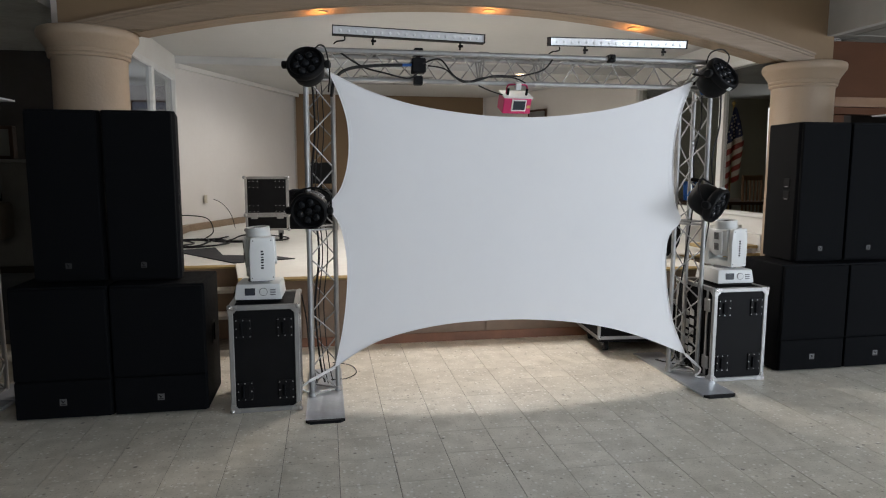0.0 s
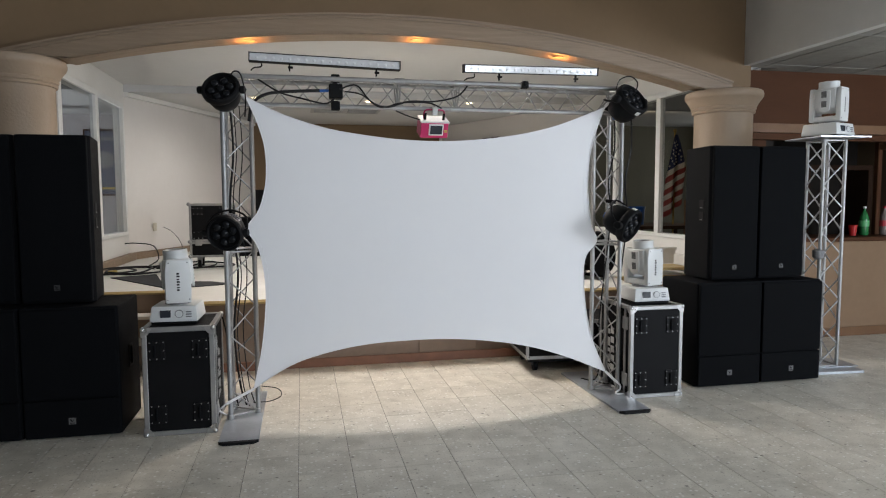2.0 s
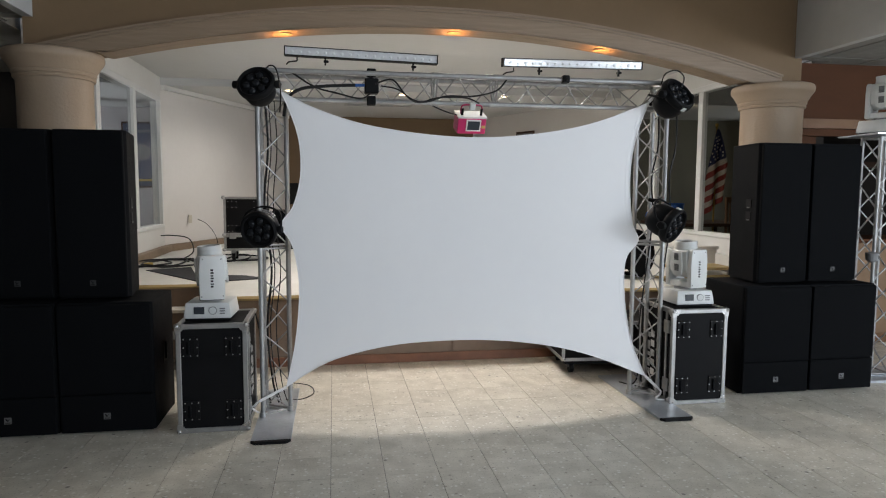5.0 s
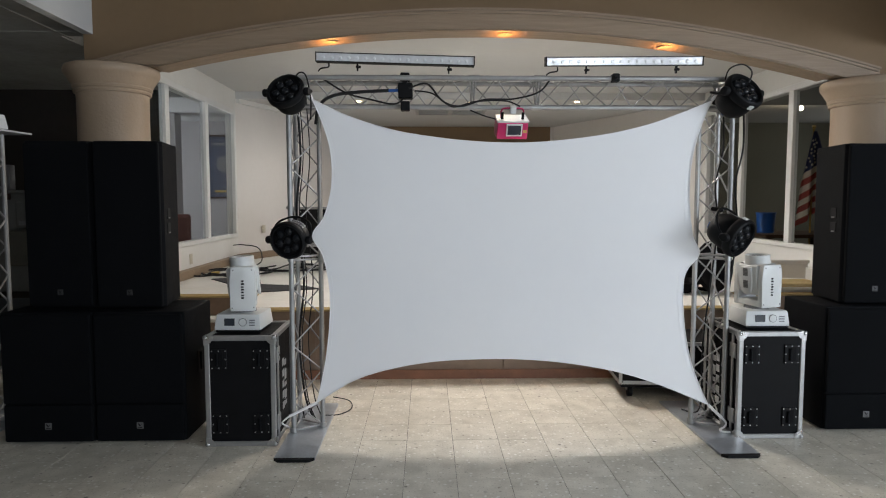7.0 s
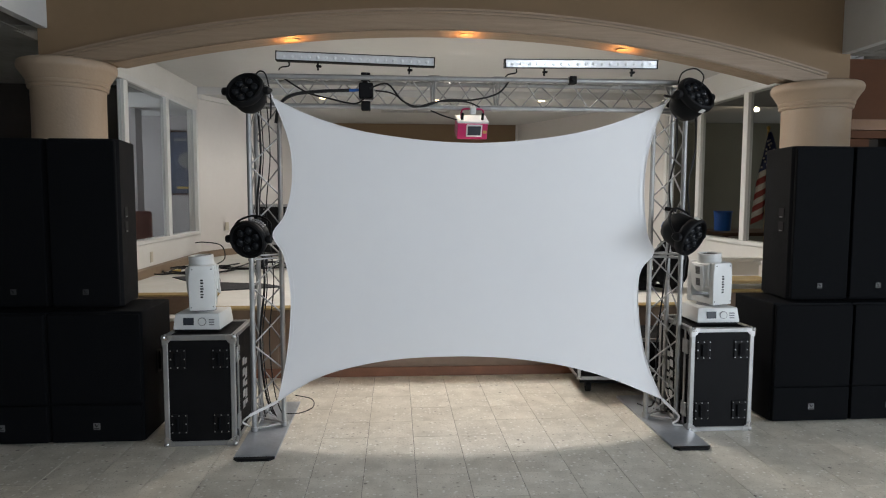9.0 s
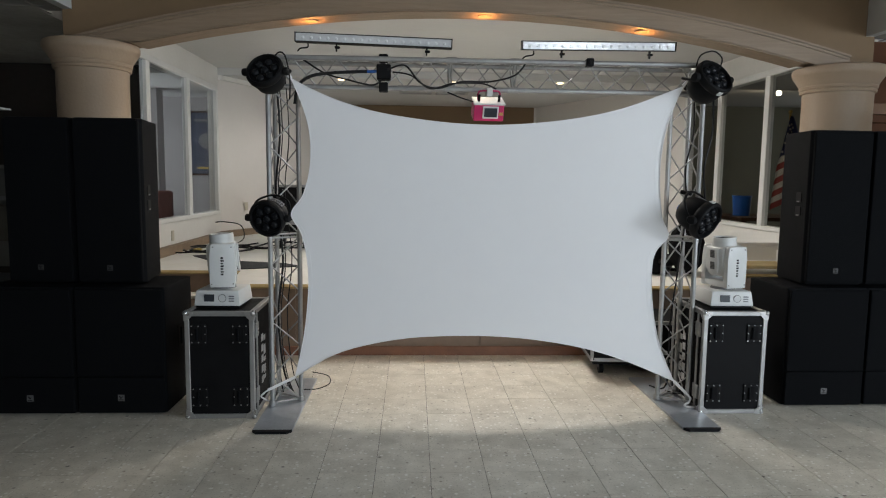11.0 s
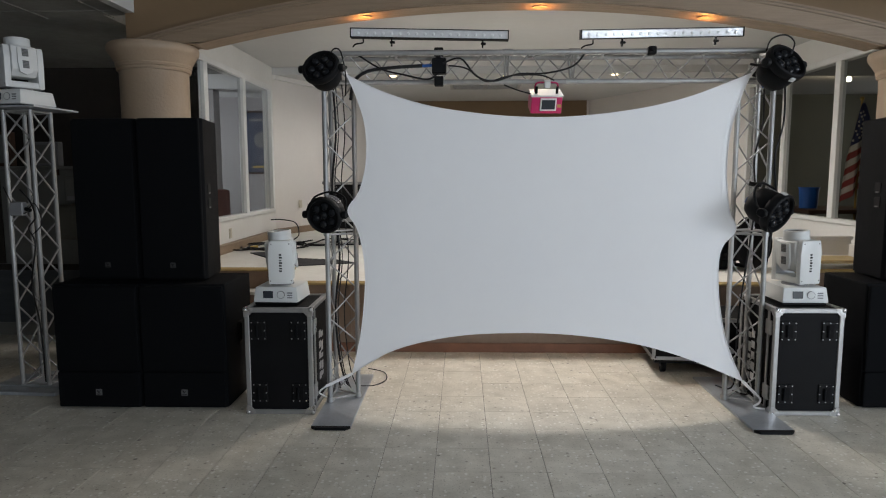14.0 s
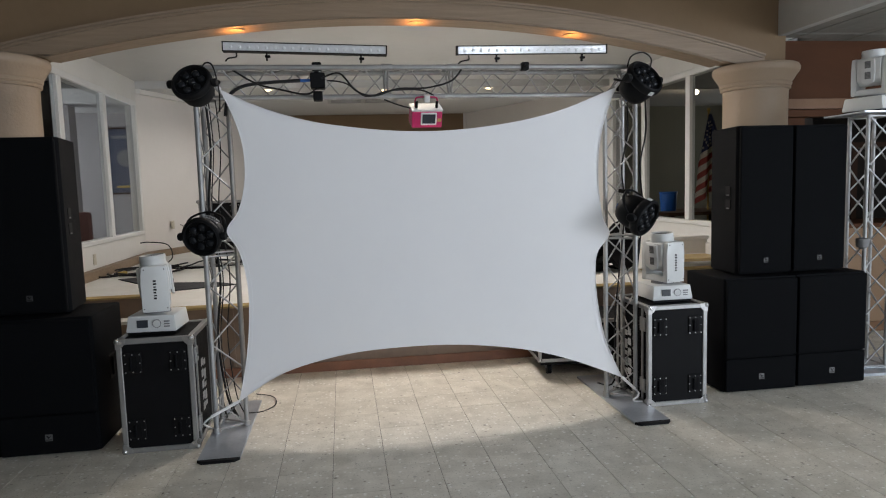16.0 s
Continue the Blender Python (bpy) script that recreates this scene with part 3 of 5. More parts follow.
for xa, xb in zip(SEGX, SEGX[1:]):
    truss_span(truss, (xa + 0.006, 0.59, 0), (xb - 0.006, 0.59, 0), [(0, -0.11, TOP), (0, 0.11, TOP), (0, 0.0, 2.225)], 0.0175, 0.155, 0.005)
for xj in SEGX[1:3]:
    for yy, zz in ((0.48, TOP), (0.70, TOP), (0.59, 2.225)):
        rd("joint_sleeve", (xj - 0.035, yy, zz), (xj + 0.035, yy, zz), 0.0225, M_CASEALU, truss, "", 12)

# stretched screen with drawn-in edges
SCR_Y = 0.47


def spline(pts, u):
    n = len(pts) - 1
    i = min(int(u * n), n - 1)
    t = u * n - i
    p0, p1, p2, p3 = (Vector(pts[max(min(j, n), 0)]) for j in (i - 1, i, i + 1, i + 2))
    return 0.5 * ((2 * p1) + (p2 - p0) * t + (2 * p0 - 5 * p1 + 4 * p2 - p3) * t * t + (3 * p1 - p0 - 3 * p2 + p3) * t ** 3)


E_TOP = [(-1.375, 2.26), (-1.14, 2.15), (-0.85, 2.06), (-0.55, 2.01), (-0.25, 1.982), (0.05, 1.978), (0.36, 2.003), (0.66, 2.05), (0.93, 2.122), (1.275, 2.255)]
E_BOT = [(-1.37, 0.225), (-1.12, 0.375), (-0.87, 0.455), (-0.57, 0.505), (-0.25, 0.52), (0.05, 0.515), (0.36, 0.485), (0.68, 0.425), (0.98, 0.33), (1.315, 0.19)]
E_LEFT = [(-1.37, 0.225), (-1.31, 0.50), (-1.278, 0.77), (-1.275, 1.0), (-1.315, 1.22), (-1.385, 1.36), (-1.305, 1.49), (-1.255, 1.68), (-1.255, 1.90), (-1.30, 2.08), (-1.375, 2.26)]
E_RIGHT = [(1.315, 0.19), (1.20, 0.45), (1.138, 0.72), (1.118, 0.98), (1.14, 1.12), (1.225, 1.235), (1.175, 1.36), (1.145, 1.60), (1.152, 1.84), (1.20, 2.06), (1.275, 2.255)]
screen = thing("projection_screen", "white stretch fabric screen pulled taut across the truss", "screen")
bm = B()
NU, NV = 60, 44
grid = []
for j in range(NV + 1):
    v = j / NV
    row = []
    for i in range(NU + 1):
        u = i / NU
        c00, c10, c01, c11 = (Vector(p) for p in (E_BOT[0], E_BOT[-1], E_TOP[0], E_TOP[-1]))
        p = (1 - v) * spline(E_BOT, u) + v * spline(E_TOP, u) + (1 - u) * spline(E_LEFT, v) + u * spline(E_RIGHT, v)
        p -= (1 - u) * (1 - v) * c00 + u * (1 - v) * c10 + (1 - u) * v * c01 + u * v * c11
        edge = min(u, 1 - u, v, 1 - v)
        y = SCR_Y + 0.0025 * math.sin(9 * u + 5 * v) + 0.05 * max(0, 0.12 - edge) * (abs(u - 0.5) + abs(v - 0.5))
        row.append(bm.verts.new((p.x, y, p.y)))
    grid.append(row)
for j in range(NV):
    for i in range(NU):
        bm.faces.new((grid[j][i], grid[j][i + 1], grid[j + 1][i + 1], grid[j + 1][i]))
part("fabric", bm, M_SCREEN, screen)
for pts in (E_TOP, E_BOT, E_LEFT, E_RIGHT):
    bm = B()
    tube(bm, [(x, SCR_Y, z) for x, z in pts], 0.0026, 6)
    part("hem", bm, M_SCREEN, screen, "stitched hem of the screen", True)


def on_screen(u, v):
    c00, c10, c01, c11 = (Vector(p) for p in (E_BOT[0], E_BOT[-1], E_TOP[0], E_TOP[-1]))
    p = (1 - v) * spline(E_BOT, u) + v * spline(E_TOP, u) + (1 - u) * spline(E_LEFT, v) + u * spline(E_RIGHT, v)
    p -= (1 - u) * (1 - v) * c00 + u * (1 - v) * c10 + (1 - u) * v * c01 + u * v * c11
    return (p.x, SCR_Y - 0.0005, p.y)


for line in ([(k / 24, 0.975) for k in range(1, 24)], [(k / 24, 0.025) for k in range(1, 24)], [(0.02, k / 24) for k in range(1, 24)], [(0.98, k / 24) for k in range(1, 24)]):
    bm = B()
    tube(bm, [on_screen(u, v) for u, v in line], 0.0007, 5)
    part("seam", bm, M_SCREEN, screen, "stitched seam", True)
STRAPS = (((-1.375, 2.26), (-1.40, 2.30), (-1.43, 2.33)), ((1.275, 2.26), (1.30, 2.29), (1.34, 2.32)), ((-1.37, 0.225), (-1.46, 0.185), (-1.55, 0.145)), ((1.315, 0.19), (1.365, 0.14), (1.395, 0.11)))
for pts in STRAPS:
    bm = B()
    tube(bm, [(x, SCR_Y - 0.02 * k, z) for k, (x, z) in enumerate(pts)], 0.011, 6)
    part("strap", bm, M_SCREEN, screen, "white elastic strap", True)
bm = B()
tube(bm, [(1.395, SCR_Y - 0.04, 0.11), (1.42, SCR_Y - 0.05, 0.08), (1.41, SCR_Y - 0.05, 0.05), (1.375, SCR_Y - 0.06, 0.035), (1.39, SCR_Y - 0.07, 0.024), (1.44, SCR_Y - 0.08, 0.024)], 0.007, 6)
part("strap_end", bm, M_SCREEN, screen, "loose white strap end on the base plate", True)
bm = B()
tube(bm, [(-1.55, SCR_Y - 0.04, 0.145), (-1.60, SCR_Y - 0.03, 0.10), (-1.585, SCR_Y + 0.02, 0.06), (-1.55, SCR_Y + 0.04, 0.03)], 0.006, 6)
part("strap_end", bm, M_SCREEN, screen, "loose white strap end", True)


# LED bars above the span
def led_bar(x0, z0, x1, z1, tilt):
    bar = thing("led_bar", "silver LED bar light with a row of clear lenses", "light bar", "light bars on the truss")
    mid = Vector(((x0 + x1) / 2, 0.50, (z0 + z1) / 2))
    bar.matrix_basis = pose(*mid, 0, -math.degrees(math.atan2(z1 - z0, x1 - x0)), 0) @ pose(0, 0, 0, tilt, 0, 0)
    h = math.dist((x0, z0), (x1, z1)) / 2
    bx("body", (-h, h, -0.028, 0.035, -0.026, 0.026), M_LEDBAR, bar, "", 0.004)
    for zz in (-0.028, 0.028):
        bx("edge_profile", (-h - 0.002, h + 0.002, -0.034, 0.037, zz - 0.0018, zz + 0.0018), M_BLACKPLAST, bar, "black edge profile")
    for xx in (-h, h):
        bx("end_cap", (xx - 0.003, xx + 0.003, -0.035, 0.038, -0.0305, 0.0305), M_BLACKPLAST, bar, "black end cap")
    for k in range(18):
        x = -h + 0.05 + (2 * h - 0.1) * k / 17
        rd("lens", (x, -0.0275, -0.003), (x, -0.033, -0.003), 0.012, M_CLEAR, bar, "clear round lens", 10, 0.006)
    for x in (-h * 0.48, h * 0.68):
        bx("bracket", (x - 0.005, x + 0.005, -0.010, 0.010, -0.080, -0.030), M_BLACKPLAST, bar, "black bracket")
        bx("clamp", (x - 0.012, x + 0.022, -0.012, 0.012, -0.062, -0.046), M_BLACKPLAST, bar, "black clamp", 0.004)
    bm = B()
    tube(bm, [(-h + 0.08, 0, -0.034), (-h + 0.078, 0, -0.06), (-h + 0.03, 0, -0.07), (-h + 0.01, 0.02, -0.085)], 0.005)
    part("cord", bm, M_CABLE, bar, "black cord", True)


led_bar(-1.345, 2.533, -0.308, 2.508, 0.5)
led_bar(0.168, 2.512, 1.212, 2.523, 8.5)


# small wash lights on the towers
def par_light(loc, rx, rz, label, size=1.0, deep=1.0):
    p = thing("par_light", label, "stage light", "wash lights on the truss")
    p.matrix_basis = pose(*loc, rx, 0, rz) @ Matrix.Diagonal((size, size, size * deep, 1))
    bm = B()
    lathe(bm, [(0.0, -0.146), (0.050, -0.143), (0.080, -0.130), (0.100, -0.100), (0.108, -0.060), (0.108, -0.030), (0.104, -0.022), (0.104, -0.016)], 32)
    part("rear_housing", bm, M_BLACKPLAST, p, "", True)
    bm = B()
    lathe(bm, [(0.104, -0.016), (0.118, -0.015), (0.126, -0.004), (0.127, 0.016), (0.122, 0.030), (0.112, 0.036), (0.106, 0.032), (0.103, 0.014), (0.0, 0.012)], 32)
    part("bezel", bm, M_BLACKPLAST, p, "raised black front rim", True)
    for k in range(7):
        a = 2 * math.pi * k / 6 + 0.3
        cx, cy = (0, 0) if k == 6 else (0.064 * math.cos(a), 0.064 * math.sin(a))
        bm = B()
        lathe(bm, [(0.029, 0.010), (0.029, 0.018), (0.025, 0.027), (0.016, 0.033), (0.006, 0.0355), (0.0, 0.036)], 16, pose(cx, cy, 0))
        part("lens", bm, M_LENS, p, "dark domed lens", True)
    # bent yoke with a knob at each end
    bm = B()
    tube(bm, [(-0.136, 0, 0.0), (-0.137, 0.03, -0.05), (-0.11, 0.09, -0.10), (0, 0.118, -0.13), (0.11, 0.09, -0.10), (0.137, 0.03, -0.05), (0.136, 0, 0.0)], 0.007)
    part("bracket", bm, M_BLACKPLAST, p, "bent black bracket", True)
    for k in range(6):
        a = 0.7 + 0.16 * k
        for zz in (-0.085, -0.055):
            x, y = 0.1075 * math.cos(a), 0.1075 * math.sin(a)
            slot = bx("cooling_slot", (-0.002, 0.0025, -0.006, 0.006, -0.010, 0.010), M_GREYPL, p)
            slot.matrix_basis = pose(x, y, zz, 0, 0, math.degrees(a))
    if loc[0] > 0:
        stick = bx("sticker", (-0.016, 0.016, -0.002, 0.0015, -0.013, 0.013), M_WHITEPL, p, "small white sticker")
        stick.matrix_basis = pose(-0.02, -0.1255 if rx < 90 else 0.1255, 0.008, 0, 0, -9 if rx < 90 else 9)
    for sx in (-1, 1):
        bm = B()
        lathe(bm, [(0.0, 0.122), (0.020, 0.124), (0.026, 0.132), (0.026, 0.152), (0.022, 0.158), (0.0, 0.158)], 18, pose(0, 0, 0, 0, 90 * sx, 0))
        part("knob", bm, M_BLACKPLAST, p, "black tightening knob", True)
    rd("clamp", (0, 0.105, -0.130), (0, 0.085, -0.185), 0.013, M_BLACKPLAST, p, "black clamp")
    bx("socket", (-0.02, 0.02, -0.03, 0.01, -0.162, -0.140), M_BLUE, p, "blue power plug", 0.004)


par_light((-1.52, 0.37, 2.285), 60, -14, "black round wash light hung at the top of the truss")
par_light((-1.52, 0.37, 1.338), 106, -16, "black round wash light clamped half way up the truss")
par_light((1.43, 0.36, 2.292), 57, 24, "black round wash light with a looped cord at the truss corner", 1.08, 1.1)
par_light((1.41, 0.33, 1.358), 114, 36, "black round wash light with a white sticker clamped to the truss", 1.08, 1.2)


# moving head light
def moving_head(name_label, turn):
    h = thing("moving_head_light", name_label, "stage light", "moving head lights")
    bm = B()
    v = box(bm, -0.155, 0.155, -0.16, 0.16, 0.0, 0.105)
    for q in bm.verts:
        if q.co.z > 0.05:
            q.co.x *= 0.92
            q.co.y *= 0.90
    bmesh.ops.bevel(bm, geom=bm.edges[:], offset=0.012, segments=2, profile=0.6, affect="EDGES")
    part("base", bm, M_WHITEPL, h, "", True)
    bx("foot_strip", (-0.145, 0.145, -0.145, 0.145, -0.014, -0.001), M_BLACKPLAST, h, "black foot strip")
    bm = B()
    box(bm, -0.085, -0.018, -0.168, -0.152, 0.030, 0.078)
    d = part("display", bm, M_LCD, h, "small dark display")
    d.matrix_basis = pose(0, 0.010, 0, 0, 0, 0)
    bm = B()
    rod(bm, (0.036, -0.158, 0.053), (0.036, -0.140, 0.053), 0.023, None, 20)
    part("dial", bm, M_WHITEPL, h, "round pale dial", True)
    rd("dial_ring", (0.036, -0.1565, 0.053), (0.036, -0.140, 0.053), 0.027, M_GREYPL, h, "grey dial ring", 20)
    for k in range(3):
        bx("button", (0.080, 0.115, -0.157, -0.146, 0.030 + 0.016 * k, 0.038 + 0.016 * k), M_GREYPL, h)
    turned = pose(0, 0, 0, 0, 0, turn) @ Matrix.Diagonal((0.94, 0.90, 1, 1))
    # yoke arms
    for sx in (-1, 1):
        bm = B()
        prism(bm, [(-0.09, 0.122), (0.09, 0.122), (0.094, 0.32), (0.084, 0.408), (0.074, 0.418), (-0.074, 0.418), (-0.084, 0.408), (-0.094, 0.32)], sx * 0.096, sx * 0.142, "x")
        bmesh.ops.recalc_face_normals(bm, faces=bm.faces[:])
        bmesh.ops.bevel(bm, geom=bm.edges[:], offset=0.010, segments=2, profile=0.6, affect="EDGES")
        arm = part("yoke_arm", bm, M_WHITEPL, h, "", True)
        arm.matrix_basis = turned
        for k in range(7):
            z = 0.205 + 0.0185 * k
            bx("marking", (sx * 0.1422 - 0.0008, sx * 0.1422 + 0.0008, -0.011, 0.008 + 0.003 * (k % 2), z, z + 0.0115 - 0.003 * (k % 3 == 1)), M_BLACKPLAST, arm, "dark printed bar")
        for yy in (-0.076, 0.076):
            for zz in (0.145, 0.395):
                rd("screw", (sx * 0.141, yy * (1 if zz < 0.3 else 0.86), zz), (sx * 0.1445, yy * (1 if zz < 0.3 else 0.86), zz), 0.005, M_GREYPL, arm)
    bm = B()
    rod(bm, (0, 0, 0.10), (0, 0, 0.122), 0.085, 0.08, 24)
    part("swivel", bm, M_GREYPL, h, "grey swivel ring", True)
    bridge = bx("yoke_bridge", (-0.125, 0.125, -0.085, 0.085, 0.123, 0.170), M_WHITEPL, h, "", 0.012, 2)
    bridge.matrix_basis = turned
    # lamp head: a full eight sided body with a shield on each face and a round snout
    bm = B()
    prism(bm, [(-0.060, -0.125), (0.060, -0.125), (0.100, -0.075), (0.104, 0.03), (0.098, 0.082), (0.085, 0.092), (-0.085, 0.092), (-0.098, 0.082), (-0.104, 0.03), (-0.100, -0.075)], -0.092, 0.092, "x")
    bmesh.ops.recalc_face_normals(bm, faces=bm.faces[:])
    bmesh.ops.bevel(bm, geom=bm.edges[:], offset=0.010, segments=2, profile=0.6, affect="EDGES")
    hd = part("head", bm, M_WHITEPL, h, "white eight sided lamp head", True)
    hd.matrix_basis = turned @ pose(0, 0, 0.325, 4, 0, 0)
    bm = B()
    lathe(bm, [(0.092, 0.088), (0.088, 0.125), (0.090, 0.130), (0.088, 0.152), (0.080, 0.154), (0.074, 0.142), (0.0, 0.140)], 28)
    part("snout", bm, M_WHITEPL, hd, "", True)
    for sy in (-1, 1):
        bm = B()
        prism(bm, [(-0.046, -0.10), (0.0, -0.118), (0.046, -0.10), (0.056, -0.02), (0.052, 0.076), (-0.052, 0.076), (-0.056, -0.02)], sy * 0.098, sy * 0.116, "y")
        bmesh.ops.recalc_face_normals(bm, faces=bm.faces[:])
        bmesh.ops.bevel(bm, geom=bm.edges[:], offset=0.006, segments=2, profile=0.6, affect="EDGES")
        part("shield", bm, M_WHITEPL, hd, "raised white shield", True)
        for z0 in (-0.072, 0.012):
            bm = B()
            box(bm, -0.024, 0.024, sy * 0.1155 - 0.002, sy * 0.1155 + 0.002, z0, z0 + 0.056, 0.002)
            vt = part("vent", bm, M_GREYPL, hd, "dark slotted vent")
            bm = B()
            for k in range(5):
                box(bm, -0.021, 0.021, sy * 0.1185 - 0.001, sy * 0.1185 + 0.001, z0 + 0.006 + 0.010 * k, z0 + 0.010 + 0.010 * k)
            part("vent_slat", bm, M_VENTDARK, vt)
    bm = B()
    lathe(bm, [(0.0, 0.1405), (0.069, 0.1425), (0.069, 0.145), (0.0, 0.150)], 20)
    part("front_lens", bm, M_LENS, hd, "dark front lens", True)
    return h


# road cases
def road_case(w, d, hgt, label, side_bars):
    c = thing("road_case", label, "case", "road cases")
    bx("body", (-w / 2 + 0.008, w / 2 - 0.008, -d / 2 + 0.008, d / 2 - 0.008, 0.008, hgt - 0.008), M_BLACKLAM, c)
    e = 0.032
    for sx in (-1, 1):
        for sy in (-1, 1):
            x, y = sx * (w / 2 - e / 2), sy * (d / 2 - e / 2)
            bx("edge_profile", (x - e / 2, x + e / 2, y - e / 2, y + e / 2, 0.004, hgt - 0.004), M_CASEALU, c, "aluminium edge", 0.004)
    for z in (e / 2, hgt - e / 2):
        for s in (-1, 1):
            bx("edge_profile", (-w / 2 + 0.005, w / 2 - 0.005, s * (d / 2 - e / 2) - e / 2 - 0.001, s * (d / 2 - e / 2) + e / 2 + 0.001, z - e / 2, z + e / 2), M_CASEALU, c, "aluminium edge", 0.004)
            bx("edge_profile", (s * (w / 2 - e / 2) - e / 2 - 0.001, s * (w / 2 - e / 2) + e / 2 + 0.001, -d / 2 + 0.005, d / 2 - 0.005, z - e / 2, z + e / 2), M_CASEALU, c, "aluminium edge", 0.004)
    for sx in (-1, 1):
        for sy in (-1, 1):
            for z in (0.0, hgt):
                s = -1 if z else 1
                x, y = sx * w / 2, sy * d / 2
                bm = B()
                bmesh.ops.create_icosphere(bm, subdivisions=2, radius=0.019, matrix=Matrix.Translation((x - sx * 0.008, y - sy * 0.008, z + s * 0.012)))
                prism(bm, [(x, z), (x - sx * 0.06, z), (x - sx * 0.057, z + s * 0.022), (x - sx * 0.042, z + s * 0.042), (x - sx * 0.022, z + s * 0.057), (x, z + s * 0.06)], y + sy * 0.001, y + sy * 0.004, "y")
                prism(bm, [(y, z), (y - sy * 0.06, z), (y - sy * 0.057, z + s * 0.022), (y - sy * 0.042, z + s * 0.042), (y - sy * 0.022, z + s * 0.057), (y, z + s * 0.06)], x + sx * 0.001, x + sx * 0.004, "x")
                part("ball_corner", bm, M_CHROME, c, "chrome ball corner", True)
    # recessed caster dishes on the front panel
    for sx in (-1, 1):
        for z in (0.148, hgt - 0.152):
            dish = bx("caster_dish", (sx * (w / 2 - 0.092) - 0.05, sx * (w / 2 - 0.092) + 0.05, -d / 2 - 0.001, -d / 2 + 0.010, z - 0.065, z + 0.065), M_BLACKPLAST, c, "black plate with rivets", 0.003)
            bx("hollow", (sx * (w / 2 - 0.092) - 0.026, sx * (w / 2 - 0.092) + 0.026, -d / 2 - 0.003, -d / 2 - 0.0005, z - 0.045, z + 0.045), M_BAG, dish)
            rd("grip", (sx * (w / 2 - 0.092) - 0.012, -d / 2 - 0.006, z - 0.04), (sx * (w / 2 - 0.092) - 0.012, -d / 2 - 0.006, z + 0.04), 0.008, M_SPKBOX, dish)
            for rx in (-0.043, 0.0, 0.043):
                for rz in (-0.055, 0.0, 0.055):
                    if rx or rz:
                        xx = sx * (w / 2 - 0.092) + rx
                        rd("rivet", (xx, -d / 2 - 0.004, z + rz), (xx, -d / 2 - 0.0005, z + rz), 0.0042, M_CHROME, dish, "", 8)
    # side panels: lid line, latches and stencilled bars
    for s in (-1, 1):
        bx("lid_profile", (s * w / 2 - 0.004, s * w / 2 + 0.004, -d / 2 + 0.075, -d / 2 + 0.10, 0.03, hgt - 0.03), M_CASEALU, c, "aluminium lid profile")
        for z in (0.14, hgt - 0.14):
            la = bx("latch", (s * w / 2 - 0.005, s * w / 2 + 0.007, -d / 2 + 0.045, -d / 2 + 0.125, z - 0.05, z + 0.05), M_CASEALU, c, "recessed steel latch", 0.004)
            bx("latch_key", (s * w / 2 + 0.003, s * w / 2 + 0.011, -d / 2 + 0.07, -d / 2 + 0.10, z - 0.022, z + 0.022), M_CHROME, la)
        for k, (zz, hh) in enumerate(side_bars):
            bx("stencil_bar", (s * w / 2 - 0.0085, s * w / 2 - 0.0065, -0.02 + 0.07 * (k % 2), 0.04 + 0.07 * (k % 2), zz, zz + hh), M_PRINT, c, "pale stencilled bar")
    return c


BARS = ((0.16, 0.05), (0.17, 0.03), (0.235, 0.05), (0.215, 0.06), (0.31, 0.05), (0.30, 0.03), (0.385, 0.05), (0.35, 0.07), (0.46, 0.05), (0.45, 0.04))
case_l = road_case(0.45, 0.54, 0.725, "black road case with aluminium edges and ball corners on end", BARS)
case_l.matrix_basis = pose(-1.830, 0.27 + 0.27, 0.002, 0, 0, 0.6)
case_r = copy_thing(case_l, pose(1.668, 0.322 + 0.27, 0.002, 0, 0, 0.3))
head_l = moving_head("white moving head light standing on a road case", -76)
head_l.matrix_basis = pose(-1.865, 0.54, 0.742, 0, 0, -2)
head_r = moving_head("white moving head light turned aside on a road case", -74)
head_r.matrix_basis = pose(1.69, 0.59, 0.742, 0, 0, 0)


# loudspeakers
def badge(parent, x, y, z, s, m=M_BADGE):
    b = bx("badge", (x - s / 2, x + s / 2, y - 0.004, y - 0.001, z - s / 2, z + s / 2), m, parent, "small square badge")
    bm = B()
    prism(bm, [(x - s * 0.36, z + s * 0.34), (x - s * 0.16, z + s * 0.34), (x + s * 0.02, z + s * 0.06), (x + s * 0.30, z + s * 0.36), (x + s * 0.12, z - 0.02 * s), (x - s * 0.05, z - s * 0.14), (x - s * 0.12, z - s * 0.05)], y - 0.0055, y - 0.0045, "y")
    part("badge_mark", bm, M_BLACKPLAST, b)
    bx("badge_mark", (x - s * 0.36, x + s * 0.36, y - 0.0055, y - 0.0045, z - s * 0.36, z - s * 0.24), M_BLACKPLAST, b)


